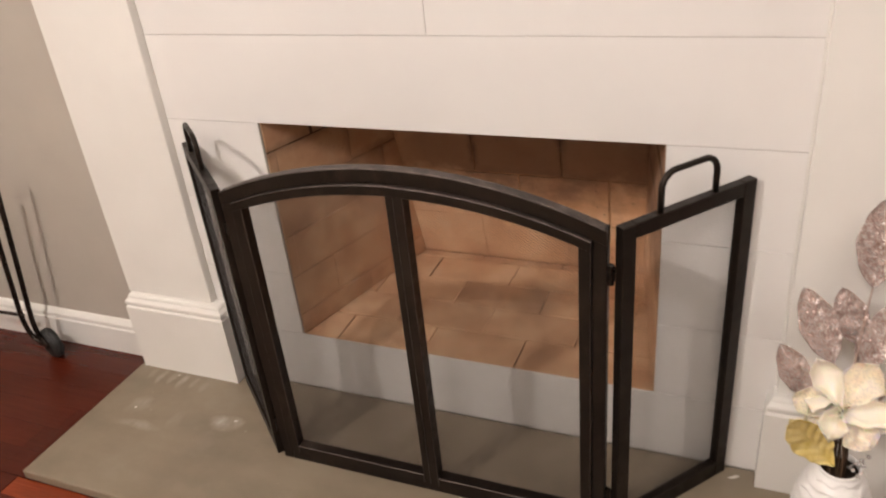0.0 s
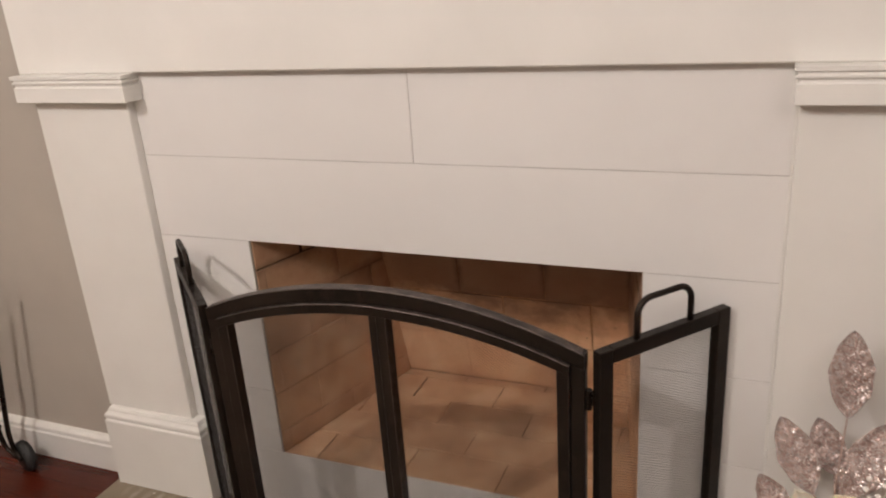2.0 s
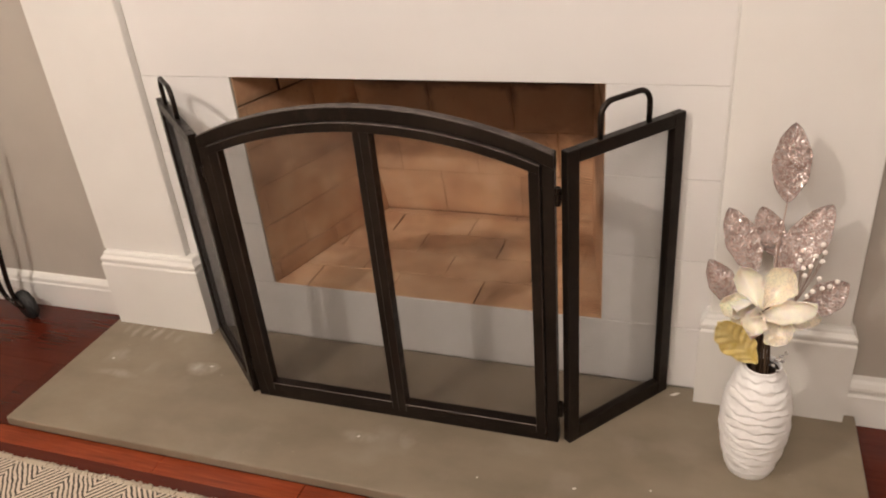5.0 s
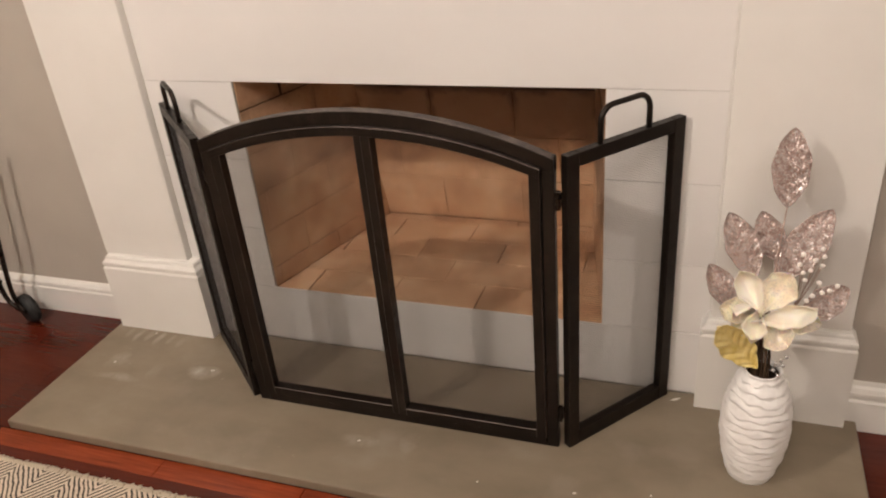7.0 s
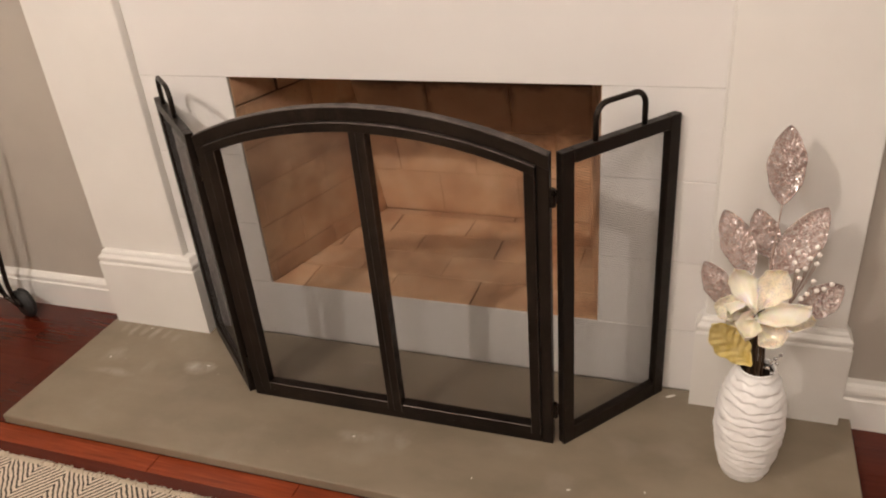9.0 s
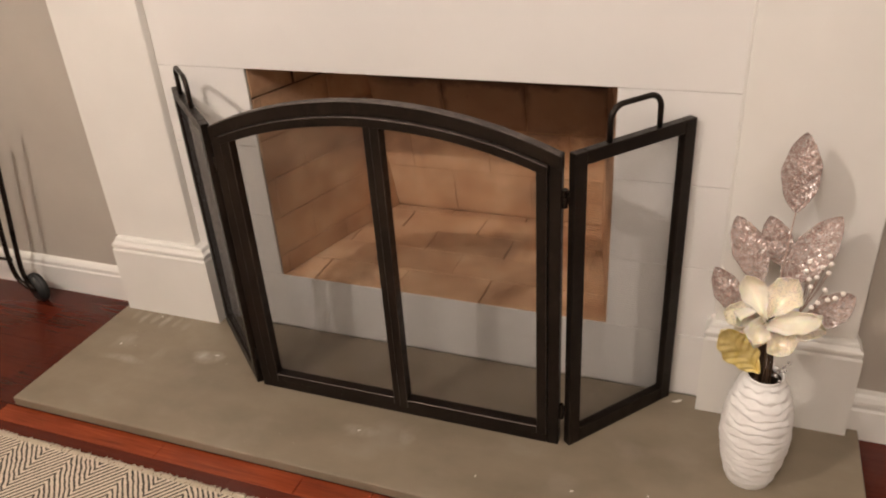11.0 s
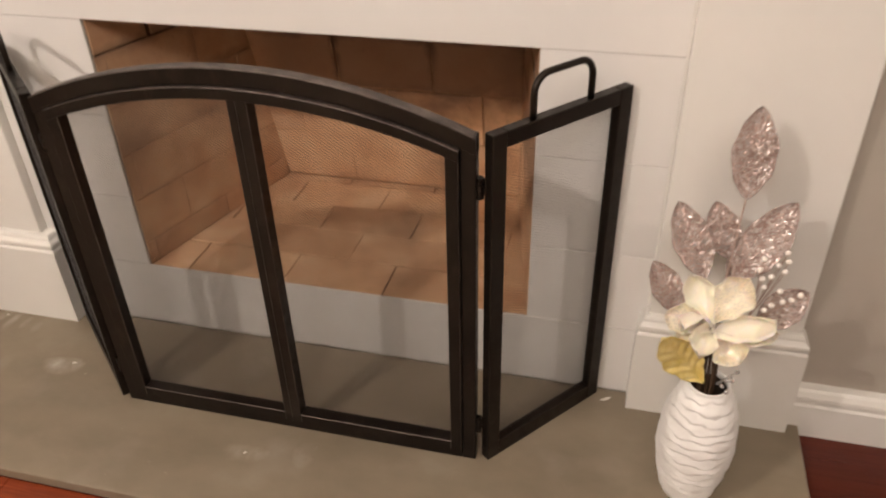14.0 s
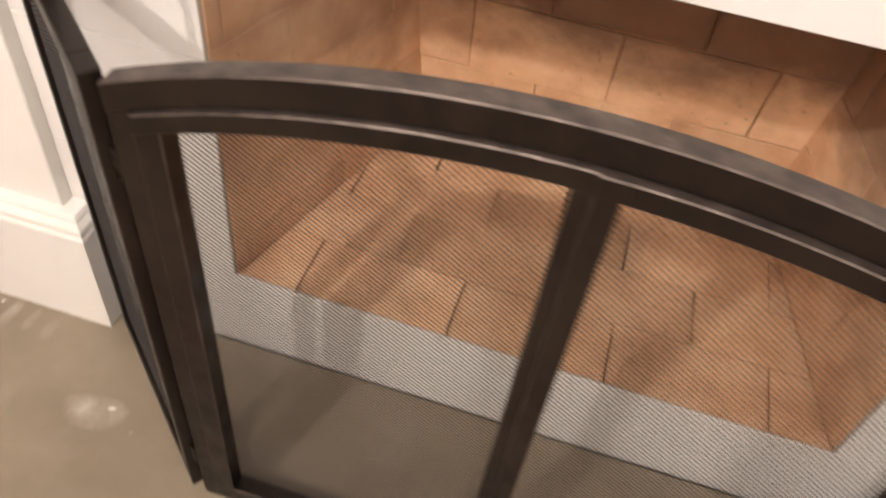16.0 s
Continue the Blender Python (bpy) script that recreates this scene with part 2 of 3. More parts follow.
def add_tube(bm, pts, radius, sides=10, closed=False):
    """A round tube along a polyline; radius may be a list."""
    pts = [Vector(p) for p in pts]
    n = len(pts)
    rings, ref = [], None
    for i, p in enumerate(pts):
        a, b = pts[max(i - 1, 0)], pts[min(i + 1, n - 1)]
        t = (b - a).normalized()
        if ref is None:
            ref = t.orthogonal().normalized()
        ref = (ref - t * ref.dot(t)).normalized()
        side = t.cross(ref)
        r = radius[i] if isinstance(radius, (list, tuple)) else radius
        rings.append([bm.verts.new(p + r * (math.cos(k * math.tau / sides) * ref + math.sin(k * math.tau / sides) * side)) for k in range(sides)])
    for a, b in zip(rings, rings[1:]):
        for k in range(sides):
            bm.faces.new((a[k], a[(k + 1) % sides], b[(k + 1) % sides], b[k]))
    bm.faces.new(rings[0][::-1])
    bm.faces.new(rings[-1])


def smooth_path(pts, per=8):
    """A Catmull-Rom line through pts."""
    pts = [Vector(p) for p in pts]
    out = []
    for i in range(len(pts) - 1):
        p0, p1, p2, p3 = pts[max(i - 1, 0)], pts[i], pts[i + 1], pts[min(i + 2, len(pts) - 1)]
        for k in range(per):
            t = k / per
            out.append(0.5 * (2 * p1 + (p2 - p0) * t + (2 * p0 - 5 * p1 + 4 * p2 - p3) * t * t + (3 * p1 - p0 - 3 * p2 + p3) * t ** 3))
    return out + [pts[-1]]


def add_profile(bm, section, x0, x1):
    """A moulding along x: section is a closed list of (y, z)."""
    a = [bm.verts.new((x0, y, z)) for y, z in section]
    b = [bm.verts.new((x1, y, z)) for y, z in section]
    n = len(section)
    for i in range(n):
        bm.faces.new((a[i], a[(i + 1) % n], b[(i + 1) % n], b[i]))
    bm.faces.new(a)
    bm.faces.new(b[::-1])


# ---- plan ----
FLOOR_Z = -0.026
TILE_Y = 1.425          # face of the tiled surround
WALL_R = 1.433          # wall right of the fireplace, and behind the tiles
WALL_L = 1.457          # wall left of the fireplace
OX0, OX1, OZ0, OZ1 = -1.108, -0.200, 0.176, 0.765   # firebox opening
ROOM_X0, ROOM_X1, ROOM_Y0, ROOM_Z1 = -3.6, 2.6, -3.2, 2.7

# ---- the large structure ----
bm = bmesh.new()
add_box(bm, ROOM_X0, ROOM_X1, ROOM_Y0, 1.60, FLOOR_Z - 0.12, FLOOR_Z - 0.016)
floor = tagged(part("floor", bm, FLOORWOOD), "glossy red cherry floorboards", "floor", kind="structure")

bm = bmesh.new()
add_box(bm, -1.655, OX0, WALL_R, 1.60, FLOOR_Z, ROOM_Z1)
add_box(bm, OX1, ROOM_X1, WALL_R, 1.60, FLOOR_Z, ROOM_Z1)
add_box(bm, OX0, OX1, WALL_R, 1.50, OZ1, ROOM_Z1)
add_box(bm, OX0, OX1, WALL_R, 1.60, FLOOR_Z, OZ0 - 0.012)
add_box(bm, ROOM_X0, -1.655, WALL_L, 1.60, FLOOR_Z, ROOM_Z1)
tagged(part("wall_north", bm, GREIGE), "greige painted wall around the fireplace", "wall", kind="structure")
tagged(part("wall_south", box(ROOM_X0, ROOM_X1, ROOM_Y0 - 0.1, ROOM_Y0, FLOOR_Z, ROOM_Z1), GREIGE), "plain greige painted wall", "wall", kind="structure")
tagged(part("wall_west", box(ROOM_X0 - 0.1, ROOM_X0, ROOM_Y0 - 0.1, 1.60, FLOOR_Z, ROOM_Z1), GREIGE), "plain greige painted wall", "wall", kind="structure")
tagged(part("wall_east", box(ROOM_X1, ROOM_X1 + 0.1, ROOM_Y0 - 0.1, 1.60, FLOOR_Z, ROOM_Z1), GREIGE), "plain greige painted wall", "wall", kind="structure")
tagged(part("ceiling", box(ROOM_X0 - 0.1, ROOM_X1 + 0.1, ROOM_Y0 - 0.1, 1.60, ROOM_Z1, ROOM_Z1 + 0.1), CEIL), "plain white ceiling", "ceiling", kind="structure")


def baseboard(x0, x1, wall, depth, low, k):
    f = wall - depth
    z = FLOOR_Z
    bm = bmesh.new()
    z += low
    add_profile(bm, [(wall, FLOOR_Z), (f, FLOOR_Z), (f, z), (f + 0.004, z + 0.005 * k), (f + 0.004, z + 0.012 * k), (f + 0.001, z + 0.016 * k),
                     (f + 0.002, z + 0.024 * k), (f + 0.008, z + 0.034 * k), (f + 0.013, z + 0.039 * k), (wall, z + 0.041 * k)], x0, x1)
    return tagged(part("baseboard", bm, WHITE), "white painted baseboard with a moulded top edge", "baseboard", kind="structure")


baseboard(ROOM_X0, -1.652, WALL_L, 0.019, 0.086, 0.80)
baseboard(0.347, ROOM_X1, WALL_R, 0.030, 0.081, 1.0)

# hearth slab
bm = box(-1.673, 0.380, 0.930, 1.424, -0.0262, 0.0, bevel=0.003, segments=2)
tagged(part("hearth", bm, SLATE), "grey slate hearth slab with pale smudges", "hearth", kind="structure")
tagged(part("hearth", box(-1.673, -1.655, 1.424, 1.438, -0.0262, 0.0), SLATE), "grey slate hearth slab corner", "hearth", kind="structure")

# ---- fireplace surround: pilasters, header, tiles ----
surround = empty("fireplace_surround", "white painted mantel surround with pilasters and glossy white tiles", "fireplace")


def add_moulding(bm, xa, xb, face, back, steps):
    """One closed body round a rectangular shaft: steps are (overhang, z), bottom to top."""
    rings = []
    for d, z in steps:
        rings.append([bm.verts.new(p) for p in ((xa - d, back, z), (xa - d, face - d, z), (xb + d, face - d, z), (xb + d, back, z))])
    for a, b in zip(rings, rings[1:]):
        for k in range(4):
            bm.faces.new((a[k], a[(k + 1) % 4], b[(k + 1) % 4], b[k]))
    bm.faces.new(rings[0])
    bm.faces.new(rings[-1][::-1])


def pilaster(xa, xb, foot, cap, back):
    """Shaft from xa to xb, plinth with a moulded top round foot, and capital round cap."""
    part("shaft", box(xa, xb, 1.401, back, 0.2455, 1.099, bevel=0.002), WHITE, surround)
    bm = bmesh.new()
    add_moulding(bm, *foot, 1.393, back, [(0.017, 0.0005), (0.017, 0.206), (0.0155, 0.2095), (0.0135, 0.2112), (0.0130, 0.2145), (0.0150, 0.217), (0.0160, 0.222),
                                          (0.0150, 0.227), (0.0110, 0.2312), (0.0075, 0.2355), (0.0065, 0.2406), (0.0030, 0.2457), (-0.002, 0.2462)])
    part("plinth", bm, WHITE, surround)
    bm = bmesh.new()
    add_moulding(bm, *cap, 1.393, back, [(0.001, 1.0975), (0.022, 1.0980), (0.023, 1.0995), (0.023, 1.132), (0.0195, 1.1345), (0.019, 1.1385), (0.022, 1.140), (0.024, 1.1425),
                                         (0.024, 1.1455), (0.021, 1.1475), (0.020, 1.1500), (0.026, 1.1530), (0.026, 1.1603)])
    part("capital", bm, WHITE, surround)


pilaster(-1.652, -1.366, (-1.640, -1.343), (-1.651, -1.362), WALL_R)
pilaster(0.046, 0.334, (0.044, 0.334), (0.060, 0.340), WALL_R)
part("header", box(-1.684, 0.372, 1.402, WALL_R, 1.1605, 1.72, bevel=0.003), WHITE, surround)

part("grout", box(-1.3655, OX0, 1.428, WALL_R, 0.0005, 1.160), GROUT, surround)
part("grout", box(OX1, 0.0435, 1.428, WALL_R, 0.0005, 1.160), GROUT, surround)
part("grout", box(OX0, OX1, 1.428, WALL_R, OZ1, 1.160), GROUT, surround)
part("grout", box(OX0, OX1, 1.428, WALL_R, 0.0005, OZ0 - 0.004), GROUT, surround)


def tile(x0, x1, z0, z1):
    g = 0.0006
    part("tile", box(x0 + g, x1 - g, TILE_Y, 1.4285, z0 + g, z1 - g, bevel=0.0008), TILE, surround)


for a, b in ((-1.3670, OX0 + 0.001), (OX1 - 0.001, 0.0465)):
    for z0, z1 in ((OZ0, 0.360), (0.360, 0.560), (0.560, OZ1)):
        tile(a, b, z0, z1)
tile(-1.3670, 0.0465, 0.001, OZ0)
tile(-1.3670, 0.0465, OZ1, 0.966)
tile(-1.3670, -0.665, 0.966, 1.1605)
tile(-0.665, 0.0465, 0.966, 1.1605)

part("caulk_bead", box(0.0420, 0.0470, 1.4225, 1.4285, 0.254, 1.098, bevel=0.0018), WHITE, surround)

# ---- firebox ----
BX0, BX1 = -0.962, -0.300       # back wall's ends
BACK_Y0, LEAN = 1.93, -0.19     # back wall's foot, and how far it leans forward per metre
TOP_Z = 0.98
fire = empty("firebox", "tan firebrick firebox with sooty joints, empty", "fireplace")


def back_y(z):
    return BACK_Y0 + LEAN * (z - OZ0)


def side_x(front, back, y):
    """The x of a splayed side wall at depth y."""
    return front + (back - front) * (y - 1.434) / (BACK_Y0 - 1.434)


yt = back_y(TOP_Z)


def shell():
    """The mortar shell behind the bricks, a closed box open to the room."""
    bm = bmesh.new()
    def v(x, y, z):
        return bm.verts.new((x, y, z))
    lo = [v(OX0, 1.434, OZ0 - 0.01), v(BX0, BACK_Y0, OZ0 - 0.01), v(BX1, BACK_Y0, OZ0 - 0.01), v(OX1, 1.434, OZ0 - 0.01)]
    hi = [v(OX0, 1.434, TOP_Z), v(side_x(OX0, BX0, yt), yt, TOP_Z), v(side_x(OX1, BX1, yt), yt, TOP_Z), v(OX1, 1.434, TOP_Z)]
    for i in range(3):
        bm.faces.new((lo[i], lo[i + 1], hi[i + 1], hi[i]))
    bm.faces.new(lo)
    bm.faces.new(hi)
    bmesh.ops.solidify(bm, geom=bm.faces[:], thickness=-0.02)
    return part("shell", bm, MORTAR, fire)


def clip_poly(poly, nx, ny, d):
    """Keeps the part of a 2D polygon where nx*x + ny*y <= d."""
    out = []
    for i, p in enumerate(poly):
        q = poly[(i + 1) % len(poly)]
        a, b = nx * p[0] + ny * p[1] - d, nx * q[0] + ny * q[1] - d
        if a <= 0:
            out.append(p)
        if (a < 0 < b) or (b < 0 < a):
            t = a / (a - b)
            out.append((p[0] + t * (q[0] - p[0]), p[1] + t * (q[1] - p[1])))
    return out


def brick_field(outline, place, u_len, v_len, u0, v0, proud=0.0034, gap=0.0006, shift=0.5, loose=9.0):
    """Running-bond bricks in a convex 2D outline (anticlockwise); place(u, v, h) gives the world point. Joints above loose gape."""
    tight = gap
    us, vs = [p[0] for p in outline], [p[1] for p in outline]
    rows = int((max(vs) - v0) / v_len) + 2
    for r in range(-2, rows):
        cols = int((max(us) - min(us)) / u_len) + 4
        for c in range(-2, cols):
            x = u0 + (c + (shift if r % 2 else 0)) * u_len
            y = v0 + r * v_len
            gap = tight + (0.0044 if y > loose else 0.0)
            j = [random.uniform(-0.0012, 0.0012) for _ in range(4)]
            poly = [(x + gap + j[0], y + gap + j[1]), (x + u_len - gap + j[2], y + gap + j[3]),
                    (x + u_len - gap + j[1], y + v_len - gap + j[0]), (x + gap + j[3], y + v_len - gap + j[2])]
            for i, p in enumerate(outline):
                q = outline[(i + 1) % len(outline)]
                ex, ey = q[0] - p[0], q[1] - p[1]
                ln = math.hypot(ex, ey)
                nx, ny = ey / ln, -ex / ln
                poly = clip_poly(poly, nx, ny, nx * p[0] + ny * p[1])
                if len(poly) < 3:
                    break
            if len(poly) < 3:
                continue
            area = abs(sum(p[0] * q[1] - q[0] * p[1] for p, q in zip(poly, poly[1:] + poly[:1]))) / 2
            if area < 0.0006:
                continue
            cx, cy = sum(p[0] for p in poly) / len(poly), sum(p[1] for p in poly) / len(poly)
            h = proud + random.uniform(-0.0008, 0.0008)
            bm = bmesh.new()
            base = [bm.verts.new(place(px, py, -0.004)) for px, py in poly]
            mid = [bm.verts.new(place(px, py, h - 0.0014)) for px, py in poly]
            top = []
            for px, py in poly:
                d = max(math.hypot(px - cx, py - cy), 1e-4)
                k = 1 - 0.002 / d
                top.append(bm.verts.new(place(cx + (px - cx) * k, cy + (py - cy) * k, h)))
            n = len(poly)
            for i in range(n):
                bm.faces.new((base[i], base[(i + 1) % n], mid[(i + 1) % n], mid[i]))
                bm.faces.new((mid[i], mid[(i + 1) % n], top[(i + 1) % n], top[i]))
            bm.faces.new(top)
            bm.faces.new(base[::-1])
            part("brick", bm, BRICK, fire)


def build_firebox():
    shell()
    # floor: rows parallel to the opening
    brick_field([(OX0, 1.434), (OX1, 1.434), (BX1, BACK_Y0), (BX0, BACK_Y0)],
                lambda u, v, h: (u, v, OZ0 - 0.008 + h), 0.241, 0.1165, -0.770, 1.434, gap=0.0013)
    # back, leaning forward
    n = Vector((0, -1, LEAN)).normalized()
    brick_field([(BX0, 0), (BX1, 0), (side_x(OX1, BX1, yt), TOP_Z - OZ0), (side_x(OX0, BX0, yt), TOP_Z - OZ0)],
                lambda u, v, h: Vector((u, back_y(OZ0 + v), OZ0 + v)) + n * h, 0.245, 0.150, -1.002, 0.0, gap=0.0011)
    # splayed sides
    for (fx, bx, sgn) in ((OX0, BX0, 1), (OX1, BX1, -1)):
        ln = math.hypot(bx - fx, BACK_Y0 - 1.434)
        dx, dy = (bx - fx) / ln, (BACK_Y0 - 1.434) / ln
        nn = Vector((dy * sgn, -dx * sgn, 0))
        top = (back_y(TOP_Z) - 1.434) / dy
        brick_field([(0, 0), (ln, 0), (top, TOP_Z - OZ0), (0, TOP_Z - OZ0)],
                    lambda u, v, h, fx=fx, dx=dx, dy=dy, nn=nn: Vector((fx + dx * u, 1.434 + dy * u, OZ0 + v)) + nn * h, 0.240, 0.113, -0.095, 0.055, gap=0.0008, loose=0.48 if sgn > 0 else 9.0)


# ---- fireplace screen ----
screen = empty("fireplace_screen", "three-panel dark bronze arched mesh fireplace screen", "screen")
CX, CY = -0.650, 1.1765
HALF = 0.392
RAD = 1.0
APEX = 0.795


def arc_z(x, apex):
    return apex - (RAD - math.sqrt(RAD * RAD - (x - CX + 0.004) ** 2))


def arch_bar(x0, x1, apex_out, apex_in, y0, y1, bevel=0.0015, n=36):
    bm = bmesh.new()
    rings = []
    for i in range(n + 1):
        x = x0 + (x1 - x0) * i / n
        zo, zi = arc_z(x, apex_out), arc_z(x, apex_in)
        b = bevel
        sec = [(y0, zi + b), (y0, zo - b), (y0 + b, zo), (y1 - b, zo), (y1, zo - b), (y1, zi + b), (y1 - b, zi), (y0 + b, zi)]
        rings.append([bm.verts.new((x, yy, zz)) for yy, zz in sec])
    for a, b in zip(rings, rings[1:]):
        for k in range(8):
            f = bm.faces.new((a[k], a[(k + 1) % 8], b[(k + 1) % 8], b[k]))
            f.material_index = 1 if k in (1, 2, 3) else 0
    bm.faces.new(rings[0])
    bm.faces.new(rings[-1][::-1])
    return bm


def wire_grid(outline, place, lean=-28.0, thick=0.00031, pitch=0.0050):
    """Two crossed sets of thin wires clipped to a convex outline of (s, z); place(s, d, z) gives the world point."""
    bm = bmesh.new()
    n = len(outline)
    for ang, step, r in ((lean, pitch, thick), (lean + 90, pitch, thick * 0.42)):
        dx, dz = math.cos(radians(ang)), math.sin(radians(ang))
        nx, nz = -dz, dx
        offs = [nx * p[0] + nz * p[1] for p in outline]
        c = min(offs) + step * 0.5
        while c < max(offs):
            hits = []
            for i in range(n):
                p, q = outline[i], outline[(i + 1) % n]
                a, b = nx * p[0] + nz * p[1] - c, nx * q[0] + nz * q[1] - c
                if (a < 0) != (b < 0):
                    t = a / (a - b)
                    hits.append((p[0] + t * (q[0] - p[0]), p[1] + t * (q[1] - p[1])))
            if len(hits) >= 2:
                a, b = hits[0], hits[1]
                q = [bm.verts.new(place(p[0] + i * r * nx, j * r, p[1] + i * r * nz)) for p in (a, b) for i, j in ((-1, -1), (1, -1), (1, 1), (-1, 1))]
                for k in range(4):
                    bm.faces.new((q[k], q[(k + 1) % 4], q[4 + (k + 1) % 4], q[4 + k]))
            c += step
    return bm


def centre_panel():
    x0, x1 = CX - HALF, CX + HALF
    w, wi, d = 0.026, 0.022, 0.011
    zc = arc_z(x0 + w, APEX - 0.030)
    for a, b in ((x0, x0 + w), (x1 - w, x1)):
        bm = box(a, b, CY - d, CY + d, 0.0, arc_z(x0, APEX) - 0.001, bevel=0.0014, segments=1)
        part("stile", bm, METAL, screen)
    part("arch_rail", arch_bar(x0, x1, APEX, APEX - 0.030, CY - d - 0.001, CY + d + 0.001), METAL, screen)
    part("bottom_rail", box(x0 + w, x1 - w, CY - d, CY + d, 0.0, 0.028, bevel=0.0014, segments=1), METAL, screen)
    # the two inner leaf frames, proud of the outer frame; the right one laps over the left
    meet = -0.646
    for a, b, ws, wm, e in ((x0 + w + 0.0002, meet - 0.0002, 0.026, 0.016, 0.006), (x1 - w - 0.0002, meet, 0.022, 0.0205, 0.0085)):
        sg = 1 if b > a else -1
        front, rear = CY - d - e, CY + d - 0.002
        inner_a, inner_b = a + sg * ws, b - sg * wm
        for p, q in ((a, inner_a), (inner_b, b)):
            lo, hi = sorted((p, q))
            top = min(arc_z(lo, APEX - 0.034), arc_z(hi, APEX - 0.034))
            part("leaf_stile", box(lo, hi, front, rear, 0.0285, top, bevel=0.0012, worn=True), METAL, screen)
        lo, hi = sorted((inner_a, inner_b))
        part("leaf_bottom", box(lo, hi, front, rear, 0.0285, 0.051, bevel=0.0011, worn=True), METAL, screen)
        l2, h2 = sorted((a, b))
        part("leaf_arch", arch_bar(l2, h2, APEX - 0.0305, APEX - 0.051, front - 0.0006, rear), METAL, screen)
        outline = [(lo, 0.048), (hi, 0.048)] + [(hi + (lo - hi) * k / 24, arc_z(hi + (lo - hi) * k / 24, APEX - 0.048)) for k in range(25)]
        part("wire_mesh", wire_grid(outline, lambda s, dd, z: (s, CY + 0.005 + dd, z), -35.0), WIRE, screen, "fine black wire mesh")


def side_panel(a, b, grip):
    """A flat panel from a (hinge end) to b (wall end), in plan; the handle begins grip from the hinge."""
    a, b = Vector((*a, 0)), Vector((*b, 0))
    ln = (b - a).length
    t = (b - a).normalized()
    n = Vector((-t.y, t.x, 0))
    m = Matrix(((t.x, n.x, 0, a.x), (t.y, n.y, 0, a.y), (0, 0, 1, 0), (0, 0, 0, 1)))
    h0, h1, w, d = 0.7178, 0.7182, 0.030, 0.010

    def put(name, bm, label="", material=METAL, smooth=False):
        bmesh.ops.transform(bm, matrix=m, verts=bm.verts)
        return part(name, bm, material, screen, label, smooth)

    put("stile", box(0, w, -d, d, 0, h0, bevel=0.0014, segments=1))
    put("stile", box(ln - w, ln, -d, d, 0, h1, bevel=0.0014, segments=1))
    put("bottom_rail", box(w, ln - w, -d, d, 0, 0.040, bevel=0.0014, segments=1))
    put("top_rail", box(w, ln - w, -d, d, 0.690, 0.7180, bevel=0.0014, segments=1))
    put("wire_mesh", wire_grid([(w, 0.038), (ln - w, 0.038), (ln - w, 0.692), (w, 0.692)], lambda s, dd, z: (s, 0.004 + dd, z), thick=0.00025), "fine black wire mesh", WIRE)
    # loop handle
    h = []
    s0, s1, zt, r = grip, grip + 0.127, 0.788, 0.030
    h.append((s0, 0, 0.712))
    for k in range(9):
        q = math.pi - k * math.pi / 16
        h.append((s0 + r + r * math.cos(q), 0, zt - r + r * math.sin(q)))
    for k in range(9):
        q = math.pi / 2 - k * math.pi / 16
        h.append((s1 - r + r * math.cos(q), 0, zt - r + r * math.sin(q)))
    h.append((s1, 0, 0.712))
    bm = bmesh.new()
    add_tube(bm, h, 0.0058, 12)
    put("handle", bm, "round loop handle", METAL, True)


def hinge(x, y, z):
    bm = bmesh.new()
    for k in range(3):
        add_tube(bm, [(x, y, z + k * 0.013), (x, y, z + k * 0.013 + 0.012)], 0.0065, 12)
    add_box(bm, x - 0.014, x + 0.012, y + 0.003, y + 0.006, z + 0.004, z + 0.034)
    part("hinge", bm, BLACK, screen, "black barrel hinge")


centre_panel()
side_panel((-0.2405, 1.175), (-0.044, 1.415), 0.089)
side_panel((-1.056, 1.175), (-1.306, 1.401), 0.138)
for z in (0.075, 0.605):
    hinge(-0.254, 1.175, z)
    hinge(-1.049, 1.177, z)

# ---- vase and flowers ----
VX, VY = 0.150, 1.195
VASE = Mat("white_matte_ceramic", 0.42).world_coord()
VASE.colour(VASE.ramp(VASE.noise(16, 5), [(0.3, (0.86, 0.845, 0.83)), (0.7, (0.91, 0.90, 0.885))]))
VASE.bump(VASE.noise(120, 3), 0.08, 0.0008)
VASE = VASE.m


# brown for the vase's inside, far darker than its white body
DARKBROWN = make_paint("dark_brown_inside", (0.060, 0.040, 0.026), (0.095, 0.066, 0.044), 0.85)


